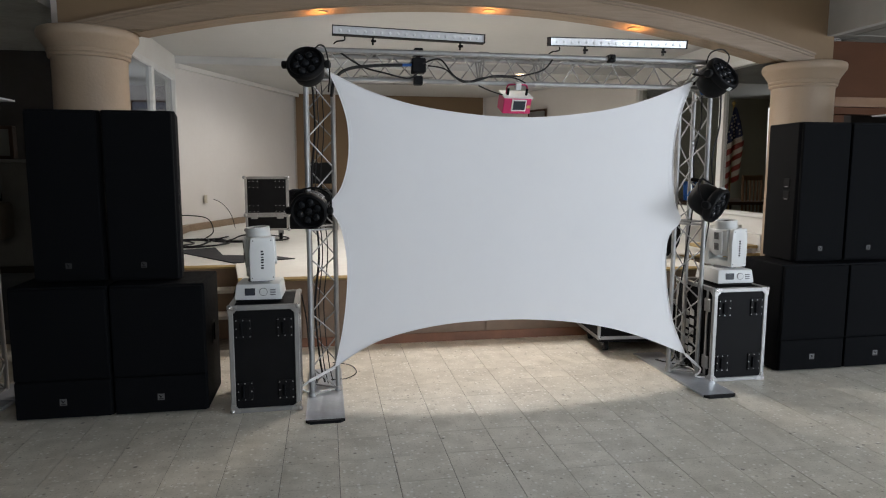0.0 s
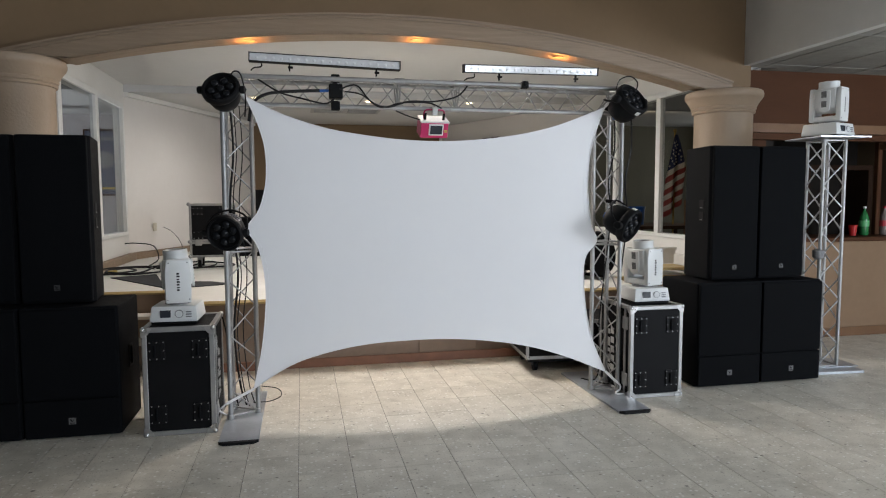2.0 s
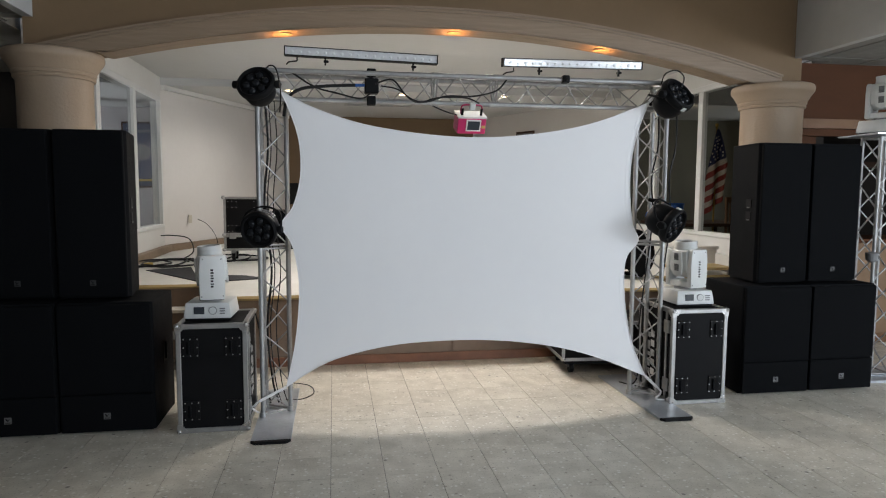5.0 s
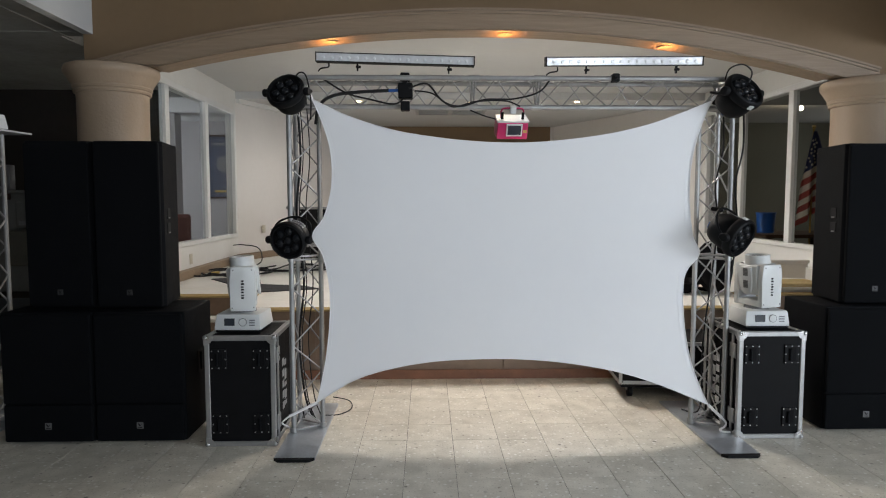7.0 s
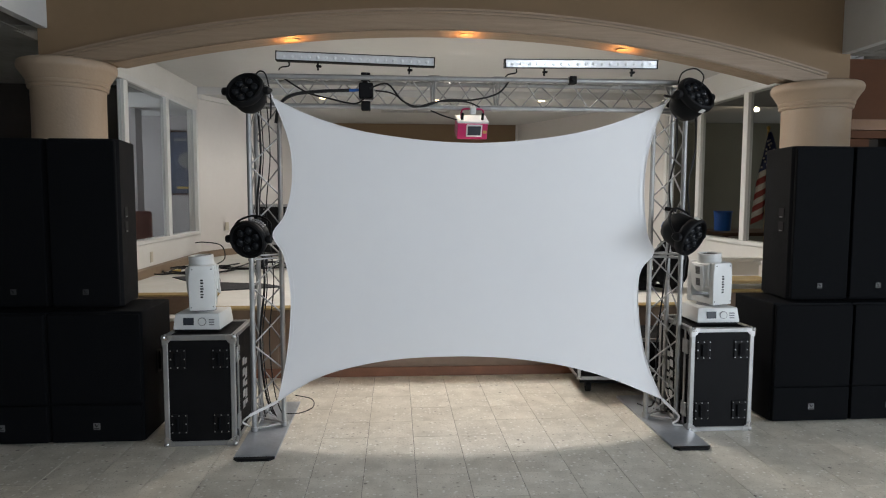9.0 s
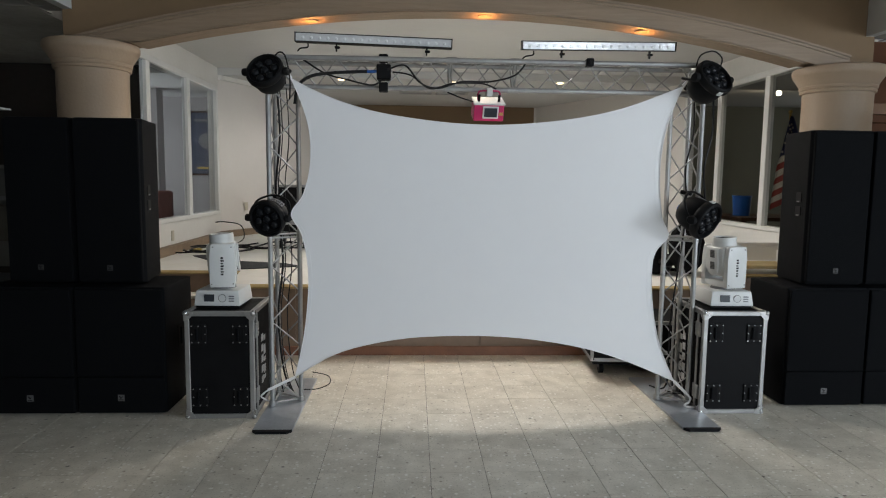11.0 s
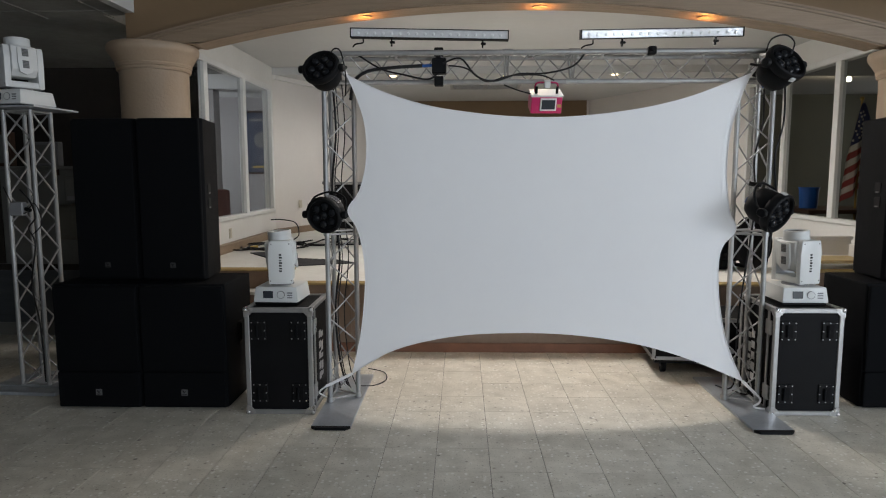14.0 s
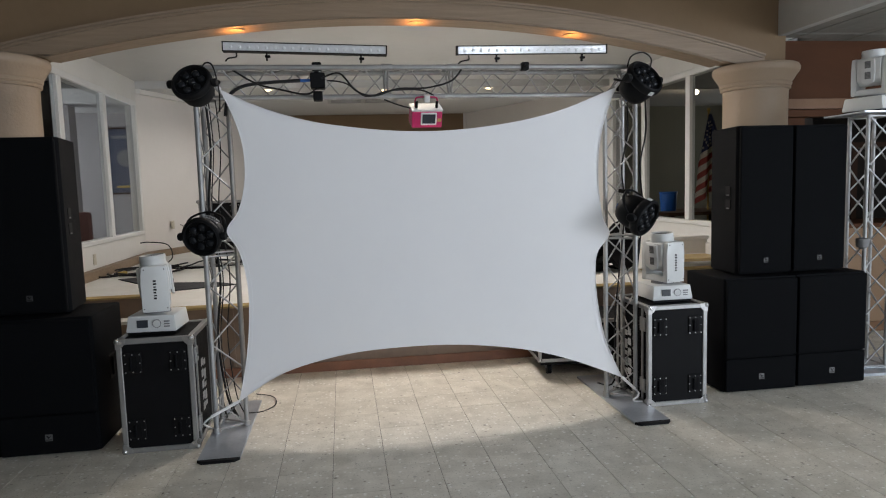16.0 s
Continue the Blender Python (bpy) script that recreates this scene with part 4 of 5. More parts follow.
def subwoofer():
    s = thing("subwoofer", "large black subwoofer cabinet with a cloth grille", "speaker", "subwoofers")
    w, d, h = 0.585, 0.56, 0.87
    bx("cabinet", (-w / 2, w / 2, -d / 2 + 0.03, d / 2, 0.012, h), M_SPKBOX, s, "", 0.012, 2)
    bm = B()
    box(bm, -w / 2 + 0.008, w / 2 - 0.008, -d / 2, -d / 2 + 0.028, 0.27, h - 0.012, 0.012, 2)
    part("upper_grille", bm, M_GRILLE, s)
    bm = B()
    box(bm, -w / 2 + 0.008, w / 2 - 0.008, -d / 2, -d / 2 + 0.028, 0.018, 0.264, 0.012, 2)
    lowg = part("lower_grille", bm, M_GRILLE, s)
    badge(lowg, 0.0, -d / 2, 0.125, 0.042)
    for sx in (-1, 1):
        hd = bx("handle_cup", (sx * w / 2 - 0.002, sx * w / 2 + 0.004, -0.02, 0.08, 0.40, 0.56), M_BLACKPLAST, s, "recessed black handle cup", 0.003)
        rd("handle_bar", (sx * w / 2 + 0.006, 0.03, 0.42), (sx * w / 2 + 0.006, 0.03, 0.54), 0.008, M_SPKBOX, hd)
    bx("top_socket", (-0.06, 0.06, 0.06, 0.18, h, h + 0.004), M_BLACKPLAST, s, "black pole socket plate")
    for sx in (-1, 1):
        for sy in (-1, 1):
            rd("foot", (sx * 0.25, sy * 0.2 + 0.02, 0), (sx * 0.25, sy * 0.2 + 0.02, 0.02), 0.022, M_BLACKPLAST, s, "", 10)
    return s


def top_speaker(w):
    s = thing("loudspeaker", "tall black full range loudspeaker on a subwoofer", "speaker", "loudspeakers")
    d, h = 0.48, 1.11
    bm = B()
    c = 0.025
    prism(bm, [(-w / 2, -d / 2 + 0.045), (-w / 2 + c, -d / 2 + 0.015), (w / 2 - c, -d / 2 + 0.015), (w / 2, -d / 2 + 0.045), (w / 2 - 0.07, d / 2), (-w / 2 + 0.07, d / 2)], 0.008, h)
    bmesh.ops.recalc_face_normals(bm, faces=bm.faces[:])
    bmesh.ops.bevel(bm, geom=bm.edges[:], offset=0.008, segments=2, profile=0.6, affect="EDGES")
    part("cabinet", bm, M_SPKBOX, s)
    bm = B()
    box(bm, -w / 2 + 0.014, w / 2 - 0.014, -d / 2, -d / 2 + 0.03, 0.02, h - 0.012, 0.012, 3)
    g = part("grille", bm, M_GRILLE, s)
    badge(g, 0.0, -d / 2, 0.11, 0.036, M_DIMBADGE)
    lean = math.degrees(math.atan2(0.07, d - 0.045))
    for sx in (-1, 1):
        for z in (0.53, 0.63):
            cup = bx("handle_cup", (-0.012, 0.004, -0.045, 0.045, -0.036, 0.036), M_BLACKPLAST, s, "recessed black handle cup", 0.003)
            cup.matrix_basis = pose(sx * (w / 2 - 0.0185), -0.075, z, 0, 0, sx * lean + (180 if sx < 0 else 0))
            lip = bx("handle_lip", (0.003, 0.006, -0.022, 0.022, -0.033, -0.025), M_BADGE, cup, "worn silver lip")
    bx("foot_frame", (-w / 2 + 0.06, w / 2 - 0.06, -d / 2 + 0.08, d / 2 - 0.04, 0.0, 0.01), M_BLACKPLAST, s)
    return s


sub = subwoofer()
sub.matrix_basis = pose(-2.502, 0.335 + 0.28, 0, 0, 0, 0)
copy_thing(sub, pose(-3.092, 0.330 + 0.28, 0, 0, 0, 0))
copy_thing(sub, pose(2.403, 0.44 + 0.28, 0, 0, 0, 0))
copy_thing(sub, pose(2.992, 0.45 + 0.28, 0, 0, 0, 0.6))
spk = top_speaker(0.452)
spk.matrix_basis = pose(-2.598, 0.45 + 0.25, 0.875, 0, 0, 0.5)
spk2 = copy_thing(spk, pose(-3.056, 0.47 + 0.25, 0.875, 0, 0, -1.0))
copy_thing(spk, pose(2.482, 0.52 + 0.25, 0.875, 0, 0, 0.5))
copy_thing(spk, pose(2.938, 0.53 + 0.25, 0.875, 0, 0, -0.5))


# stand-alone towers with a head on top
def tower(x, y, rz, label):
    t = thing("truss_tower", label, "truss", "stand-alone truss towers")
    a = 0.105
    truss_span(t, (0, 0, 0.03), (0, 0, 2.07), [(-a, -a, 0), (a, -a, 0), (a, a, 0), (-a, a, 0)], 0.016, 0.205, 0.007)
    bx("top_plate", (-0.24, 0.24, -0.24, 0.24, 2.078, 2.090), M_PLATE, t, "flat steel top plate")
    bx("base_plate", (-0.26, 0.26, -0.26, 0.26, 0.001, 0.026), M_PLATE, t, "flat steel base plate", 0.003)
    bx("base_plate", (-0.30, 0.30, -0.14, 0.14, 0.028, 0.036), M_PLATE, t, "flat steel base plate", 0.002)
    t.matrix_basis = pose(x, y, 0, 0, 0, rz)
    return t


tower(3.61, 0.84, -4, "free standing aluminium box truss tower with steel plates")
tower(-3.81, 0.86, -4, "free standing aluminium box truss tower with steel plates")
head_t = moving_head("white moving head light on top of a truss tower", -85)
head_t.matrix_basis = pose(3.60, 0.82, 2.105, 0, 0, 20)
head_t2 = moving_head("white moving head light on top of a truss tower", -110)
head_t2.matrix_basis = pose(-3.83, 0.84, 2.105, 0, 0, -12)

# pink laser projector hung under the span
laser = thing("laser_projector", "small pink and white laser projector hung from the truss", "stage light")
laser.matrix_basis = pose(-0.045, 0.64, 2.035, 24, 0, 3)
bx("body", (-0.105, 0.105, -0.06, 0.08, 0.0, 0.115), M_PINK, laser, "", 0.008, 2)
bx("white_top", (-0.11, 0.11, -0.068, 0.088, 0.1155, 0.128), M_WHITEPL, laser, "white top panel", 0.004)
bx("display_frame", (-0.045, 0.065, -0.069, -0.061, 0.022, 0.108), M_WHITEPL, laser, "white display frame", 0.003)
bx("display", (-0.035, 0.055, -0.0715, -0.0695, 0.034, 0.098), M_LCD, laser, "dark display")
bx("sticker", (0.072, 0.098, -0.0635, -0.0605, 0.045, 0.065), M_YELLOW, laser, "yellow warning sticker")
for sx in (-0.07, 0.07):
    rd("knob", (sx, -0.02, 0.125), (sx, -0.02, 0.175), 0.009, M_BLACKPLAST, laser)
bm = B()
tube(bm, [(-0.075, 0.0, 0.13), (-0.07, 0.0, 0.19), (0, -0.01, 0.20), (0.07, 0.0, 0.19), (0.075, 0.0, 0.13)], 0.006)
part("bracket", bm, M_PINK, laser, "red bracket", True)
bx("clamp", (-0.02, 0.02, -0.03, 0.01, 0.165, 0.215), M_WHITEPL, laser, "white clamp", 0.004)

# splitter box and clamps on the span
sp = thing("power_splitter", "black power splitter box strapped to the truss", "electrical box")
sp.location = (-0.765, 0.53, 2.325)
bx("body", (-0.045, 0.05, -0.045, 0.045, -0.055, 0.045), M_BLACKPLAST, sp, "", 0.006)
bx("clamp", (-0.03, 0.03, -0.05, 0.02, 0.052, 0.11), M_BLACKPLAST, sp, "black clamp", 0.005)
bx("clamp", (-0.03, 0.03, -0.03, 0.03, -0.135, -0.072), M_BLACKPLAST, sp, "black clamp", 0.005)
rd("blue_plug", (-0.045, -0.01, 0.0), (-0.11, -0.01, -0.003), 0.010, M_BLUE, sp, "blue cable plug")
ck = thing("truss_clamp", "small black clamp on the upper truss tube", "clamp")
ck.location = (0.625, 0.47, 2.40)
bx("jaw", (-0.025, 0.025, -0.03, 0.03, -0.025, 0.028), M_BLACKPLAST, ck, "", 0.006)
rd("wing_nut", (0, -0.03, 0), (0, -0.055, 0), 0.01, M_BLACKPLAST, ck)


def cable(label, pts, r=0.006):
    bm = B()
    tube(bm, pts, r)
    ob = part("cable", bm, M_CABLE, None, "", True)
    return tagged(ob, label, "cable", "loose cables")


cable("thick black cable slung inside the truss span", [(-1.36, 0.52, 2.10), (-1.33, 0.50, 2.22), (-1.24, 0.50, 2.285), (-1.08, 0.51, 2.31), (-0.875, 0.52, 2.323)], 0.011)
cable("black cable drooping through the truss span", [(-1.30, 0.49, 2.39), (-1.15, 0.49, 2.30), (-1.0, 0.48, 2.26), (-0.84, 0.49, 2.23), (-0.77, 0.49, 2.27)], 0.006)
cable("black cable drooping through the truss span", [(-0.74, 0.48, 2.33), (-0.62, 0.47, 2.36), (-0.52, 0.47, 2.25), (-0.40, 0.48, 2.215), (-0.24, 0.48, 2.26), (-0.05, 0.48, 2.265), (0.12, 0.48, 2.31), (0.2, 0.48, 2.40)], 0.006)
cable("black cable drooping through the truss span", [(-0.70, 0.50, 2.32), (-0.58, 0.50, 2.30), (-0.45, 0.50, 2.215), (-0.30, 0.50, 2.25), (-0.10, 0.50, 2.255), (0.0, 0.50, 2.22)], 0.005)
cable("black cable running to the laser", [(-0.33, 0.55, 2.20), (-0.22, 0.56, 2.16), (-0.08, 0.58, 2.13), (-0.05, 0.60, 2.145)], 0.005)
for dx, dy, r in ((0.035, 0.02, 0.008), (0.06, -0.02, 0.004), (0.095, 0.03, 0.004)):
    cable("black cable hanging down inside the truss tower", [(TX_L + dx, 0.55 + dy, 2.30), (TX_L + dx + 0.02, 0.56 + dy, 1.9), (TX_L + dx - 0.01, 0.55 + dy, 1.5), (TX_L + dx + 0.03, 0.56 + dy, 1.05), (TX_L + dx - 0.005, 0.55 + dy, 0.65), (TX_L + dx + 0.02, 0.58 + dy, 0.25), (TX_L + dx + 0.05, 0.72 + dy, 0.035)], r)
for dx, dy, r in ((-0.05, 0.02, 0.006), (0.03, -0.10, 0.006)):
    cable("black cable hanging down along the truss tower", [(TX_R + dx, 0.50 + dy, 2.25), (TX_R + dx + 0.02, 0.52 + dy, 1.95), (TX_R + dx - 0.02, 0.53 + dy, 1.7), (TX_R + dx + 0.01, 0.55 + dy, 1.40), (TX_R + dx - 0.02, 0.58 + dy, 0.95), (TX_R + dx - 0.04, 0.62 + dy, 0.55), (TX_R + dx - 0.03, 0.66 + dy, 0.10), (TX_R + dx - 0.08, 0.86 + dy, 0.025)], r)
cable("black cord looped over the wash light", [(1.33, 0.40, 2.38), (1.35, 0.38, 2.45), (1.43, 0.37, 2.475), (1.49, 0.37, 2.43), (1.48, 0.38, 2.36)], 0.005)
cable("black cord looped over the wash light", [(-1.48, 0.40, 2.36), (-1.44, 0.38, 2.41), (-1.395, 0.38, 2.39), (-1.37, 0.40, 2.25), (-1.38, 0.44, 2.12)], 0.005)
cable("black cable lying on the floor beside the base plate", [(-1.40, 0.80, 0.03), (-1.28, 0.86, 0.012), (-1.20, 1.0, 0.012), (-1.24, 1.2, 0.012), (-1.38, 1.3, 0.012)], 0.004)
cable("black cable between road case and truss", [(-1.60, 0.75, 0.70), (-1.57, 0.80, 0.5), (-1.55, 0.78, 0.25), (-1.50, 0.70, 0.04)], 0.006)

# flat case on a wheeled board behind the screen
cart = thing("wheeled_case", "black flat road case with aluminium edges on a caster board", "case")
cart.matrix_basis = pose(1.42, 1.46, 0, 0, 0, -4)
bx("board", (-0.46, 0.46, -0.26, 0.30, 0.095, 0.125), M_BLACKLAM, cart)
bx("body", (-0.48, 0.48, -0.28, 0.32, 0.127, 0.46), M_BLACKLAM, cart)
for z in (0.14, 0.455):
    bx("edge_profile", (-0.485, 0.485, -0.286, -0.262, z - 0.014, z + 0.014), M_CASEALU, cart, "aluminium edge")
    bx("edge_profile", (-0.486, -0.462, -0.28, 0.32, z - 0.014, z + 0.014), M_CASEALU, cart, "aluminium edge")
for x in (-0.474, 0.474):
    bx("edge_profile", (x - 0.012, x + 0.012, -0.287, -0.263, 0.13, 0.46), M_CASEALU, cart, "aluminium edge")
bm = B()
bmesh.ops.create_icosphere(bm, subdivisions=2, radius=0.022, matrix=Matrix.Translation((-0.474, -0.275, 0.142)))
part("ball_corner", bm, M_CHROME, cart, "chrome ball corner", True)
for k in range(5):
    bx("stencil_bar", (-0.12 + 0.07 * k, -0.07 + 0.07 * k, -0.2825, -0.2805, 0.19, 0.225), M_PRINT, cart, "pale stencilled bar")
for x in (-0.38, 0.38):
    for y in (-0.18, 0.22):
        wh = rd("caster", (x - 0.018, y, 0.046), (x + 0.018, y, 0.046), 0.045, M_BLACKPLAST, cart, "black rubber caster", 16)
        bx("fork", (x - 0.026, x + 0.026, y - 0.012, y + 0.012, 0.05, 0.094), M_GREYPL, wh)

# ---- on the stage ----
fc = thing("flight_case", "upright black flight case with aluminium edges on the stage", "case")
fc.matrix_basis = pose(-2.185, 5.06, SZ, 0, 0, 2)
FW, FD = 0.275, 0.25
bx("body", (-FW + 0.006, FW - 0.006, -FD + 0.006, FD - 0.006, 0.150, 0.846), M_BLACKLAM, fc)
for x in (-FW + 0.014, FW - 0.014):
    for y in (-FD + 0.014, FD - 0.014):
        bx("edge_profile", (x - 0.015, x + 0.015, y - 0.015, y + 0.015, 0.155, 0.842), M_CASEALU, fc, "aluminium edge", 0.003)
for z in (0.163, 0.340, 0.370, 0.838):
    for y in (-FD - 0.003, FD - 0.011):
        bx("edge_profile", (-FW + 0.004, FW - 0.004, y, y + 0.014, z - 0.014, z + 0.014), M_CASEALU, fc, "aluminium edge", 0.003)
    for x in (-FW - 0.003, FW - 0.011):
        bx("edge_profile", (x, x + 0.014, -FD + 0.004, FD - 0.004, z - 0.014, z + 0.014), M_CASEALU, fc, "aluminium edge", 0.003)
for x in (-FW, FW):
    for z in (0.163, 0.355, 0.846):
        bm = B()
        bmesh.ops.create_icosphere(bm, subdivisions=2, radius=0.026, matrix=Matrix.Translation((x, -FD - 0.004, z)))
        part("ball_corner", bm, M_CHROME, fc, "chrome ball corner", True)
for x in (-0.165, 0.165):
    for z in (0.440, 0.755):
        dsh = bx("caster_dish", (x - 0.065, x + 0.065, -FD - 0.002, -FD + 0.007, z - 0.05, z + 0.05), M_BLACKPLAST, fc, "black plate with rivets", 0.003)
        for dx in (-0.052, 0, 0.052):
            for dz in (-0.038, 0.038):
                rd("rivet", (x + dx, -FD - 0.006, z + dz), (x + dx, -FD - 0.001, z + dz), 0.006, M_CHROME, dsh, "", 8)
    bx("latch", (x - 0.042, x + 0.042, -FD - 0.010, -FD - 0.002, 0.305, 0.385), M_CASEALU, fc, "steel latch", 0.003)
    for y in (-0.16, 0.16):
        wheel = rd("caster", (x - 0.02, y, 0.056), (x + 0.02, y, 0.056), 0.055, M_BLACKPLAST, fc, "black caster", 16)
        bx("fork", (x - 0.03, x + 0.03, y - 0.02, y + 0.02, 0.06, 0.149), M_CASEALU, wheel, "steel caster fork")
amp = thing("equipment_rack", "black equipment rack standing at the back of the stage", "rack")
amp.matrix_basis = pose(-1.62, 6.9, SZ, 0, 0, -3)
bx("body", (-0.36, 0.36, -0.3, 0.3, 0.0, 0.62), M_BLACKPLAST, amp, "", 0.01)
for k in range(3):
    bx("panel", (-0.33, 0.33, -0.312, -0.301, 0.05 + 0.19 * k, 0.22 + 0.19 * k), M_SPKBOX, amp)
mon = thing("monitor", "black flat monitor on a rack", "monitor")
mon.matrix_basis = pose(-1.50, 6.75, SZ + 0.62, 0, 0, -8)
bx("screen", (-0.24, 0.24, -0.02, 0.02, 0.10, 0.44), M_BLACKPLAST, mon, "", 0.008)
bx("stand", (-0.03, 0.03, 0.0, 0.04, 0.02, 0.12), M_BLACKPLAST, mon)
bx("foot", (-0.12, 0.12, -0.06, 0.1, 0.001, 0.02), M_BLACKPLAST, mon, "", 0.004)
bm = B()
prism(bm, [(-3.2, 3.95), (-2.35, 2.80), (-1.75, 3.05), (-2.0, 3.3), (-2.55, 3.45), (-2.75, 4.2)], SZ + 0.001, SZ + 0.010)
tagged(part("stage_cloth", bm, M_MAT), "black cloth lying flat on the white stage", "cloth")
rng = random.Random(4)
for k in range(3):
    cx, cy = (-3.0, 4.6) if k < 2 else (-2.6, 5.0)
    pts = []
    for i in range(16):
        a = i * 0.9 + k
        rr = 0.22 + 0.10 * rng.random()
        pts.append((cx + 1.3 * rr * math.cos(a) + 0.03 * i * (k - 1), cy + 1.5 * rr * math.sin(a), SZ + 0.015 + 0.022 * rng.random()))
    cable("coiled black cable lying on the stage", pts, 0.010)
cable("black cable plugged into the wall above the stage", [(XL + 0.05, 6.0, 0.92), (XL + 0.2, 5.95, 0.93), (XL + 0.5, 5.7, 0.90), (XL + 0.62, 5.4, 0.74), (XL + 0.55, 5.1, SZ + 0.015), (-2.9, 4.8, SZ + 0.014)], 0.008)
cable("thin grey cord from the wall outlet to the stage", [(-3.19, 6.95, 1.12), (-3.05, 6.9, 1.05), (-2.92, 6.88, 0.88), (-2.85, 6.8, SZ + 0.01)], 0.005)
yp = thing("plug", "yellow plug on a black cable on the stage", "plug")
yp.matrix_basis = pose(-3.28, 4.35, SZ + 0.028, 0, 90, 30)
bm = B()
lathe(bm, [(0.0, -0.05), (0.02, -0.048), (0.027, 0.0), (0.027, 0.05), (0.0, 0.052)], 14)
part("body", bm, M_YELLOW, yp, "", True)
rd("collar", (0, 0, -0.09), (0, 0, -0.048), 0.013, M_CABLE, yp)


def outlet(loc, rz):
    o = thing("wall_outlet", "small ivory electrical outlet plate on the wall", "outlet", "wall outlets")
    bx("plate", (-0.045, 0.045, -0.008, 0.0, -0.065, 0.065), M_IVORY, o, "", 0.003)
    for z in (-0.028, 0.028):
        bx("socket", (-0.018, 0.018, -0.011, -0.0085, z - 0.018, z + 0.018), M_IVORY, o)
    o.matrix_basis = pose(*loc, 0, 0, rz)


outlet((-3.325, 7.02, 1.12), 68)
outlet((XL + 0.001, 4.35, 0.86), 90)
# black backed swivel chair at the right of the stage
ch = thing("chair", "black padded swivel chair behind the truss", "chair")
ch.matrix_basis = pose(2.25, 2.6, SZ, 0, 0, 25)
bm = B()
lathe(bm, [(0.0, -0.03), (0.20, -0.028), (0.26, 0.0), (0.24, 0.035), (0.0, 0.045)], 28, pose(0, -0.02, 0.28, 82, 0, 0))
part("backrest", bm, M_BAG, ch, "", True)
bx("seat", (-0.25, 0.25, 0.0, 0.42, 0.10, 0.17), M_BAG, ch, "", 0.03, 3)
rd("post", (0, 0.2, 0.03), (0, 0.2, 0.11), 0.03, M_GREYPL, ch)
for k in range(5):
    a = 2 * math.pi * k / 5
    rd("base_arm", (0, 0.2, 0.035), (0.24 * math.cos(a), 0.2 + 0.24 * math.sin(a), 0.02), 0.016, M_BLACKPLAST, ch)
bag = thing("gear_bag", "black nylon gear bag lying on the stage", "bag")
bag.matrix_basis = pose(1.83, 2.75, SZ, 0, 0, 10)
bx("body", (-0.24, 0.24, -0.17, 0.17, 0.0, 0.40), M_BAG, bag, "", 0.06, 3)
bm = B()
tube(bm, [(-0.12, -0.17, 0.25), (-0.10, -0.21, 0.38), (0, -0.20, 0.46), (0.10, -0.21, 0.38), (0.12, -0.17, 0.25)], 0.012)
part("strap", bm, M_BAG, bag, "", True)
bench = thing("bench", "white painted low bench with a rail on the stage", "bench")
bench.matrix_basis = pose(3.26, 3.06, SZ, 0, 0, 0)
bx("back", (-0.42, 0.24, 0.0, 0.04, 0.10, 0.26), M_FRAME, bench)
bx("top_rail", (-0.44, 0.26, -0.01, 0.05, 0.262, 0.30), M_FRAME, bench, "", 0.005)
bx("side", (0.22, 0.26, -0.42, 0.05, 0.02, 0.22), M_FRAME, bench, "", 0.005)
bx("seat", (-0.44, 0.21, -0.40, -0.002, 0.06, 0.095), M_STAGEEDGE, bench, "worn yellow seat edge", 0.005)
for x in (-0.42, 0.18):
    bx("leg", (x - 0.02, x + 0.02, -0.38, -0.34, 0.0, 0.058), M_FRAME, bench)
# lamps and vents in the alcove ceiling
for bxx, byy in ALCOVE_BULBS:
    lm = thing("ceiling_lamp", "small lit recessed lamp in the alcove ceiling", "lamp", "recessed lamps of the alcove")
    lm.location = (bxx, byy, APS_Z)
    bm = B()
    lathe(bm, [(0.07, -0.001), (0.095, -0.001), (0.095, -0.010), (0.07, -0.007)], 22)
    part("trim_ring", bm, M_FRAME, lm, "", True)
    bm = B()
    lathe(bm, [(0.0, -0.026), (0.035, -0.022), (0.055, -0.012), (0.055, -0.002), (0.0, -0.002)], 18)
    part("bulb", bm, M_LAMP, lm, "glowing warm bulb", True)
vent = thing("air_vent", "long grey air conditioning vent in the apse ceiling", "vent")
vent.location = (-0.2, 7.75, APS_Z)
bx("frame", (-0.62, 0.62, -0.55, 0.55, -0.012, -0.001), M_VENT, vent)
for x0 in (-0.56, 0.04):
    bx("backing", (x0, x0 + 0.52, -0.48, 0.48, -0.016, -0.0125), M_VENTDARK, vent)
    for k in range(9):
        bx("slat", (x0, x0 + 0.52, -0.46 + 0.105 * k, -0.43 + 0.105 * k, -0.026, -0.0165), M_VENT, vent)

# ---- behind the glass ----
po = thing("poster", "dull blue framed poster with a yellow caption bar on the wall", "poster")
po.matrix_basis = pose(-4.62, 9.29, 2.25, 0, 0, 0)
bx("frame", (-0.36, 0.36, -0.03, -0.001, -0.62, 0.62), M_DARKWOOD, po)
bx("print", (-0.33, 0.33, -0.034, -0.0305, -0.59, 0.59), M_POSTER, po)
bx("title_bar", (-0.24, 0.24, -0.037, -0.0345, 0.42, 0.47), M_GREYPL, po, "grey title bar")
bx("title_bar", (-0.2, 0.2, -0.037, -0.0345, -0.50, -0.46), M_YELLOW, po, "yellow caption bar")
bm = B()
lathe(bm, [(0.0, 0), (0.16, 0), (0.16, 0.004), (0.0, 0.004)], 20, pose(0, -0.0345, 0.05, 90, 0, 0))
part("emblem", bm, M_GREYPL, po, "grey round emblem")
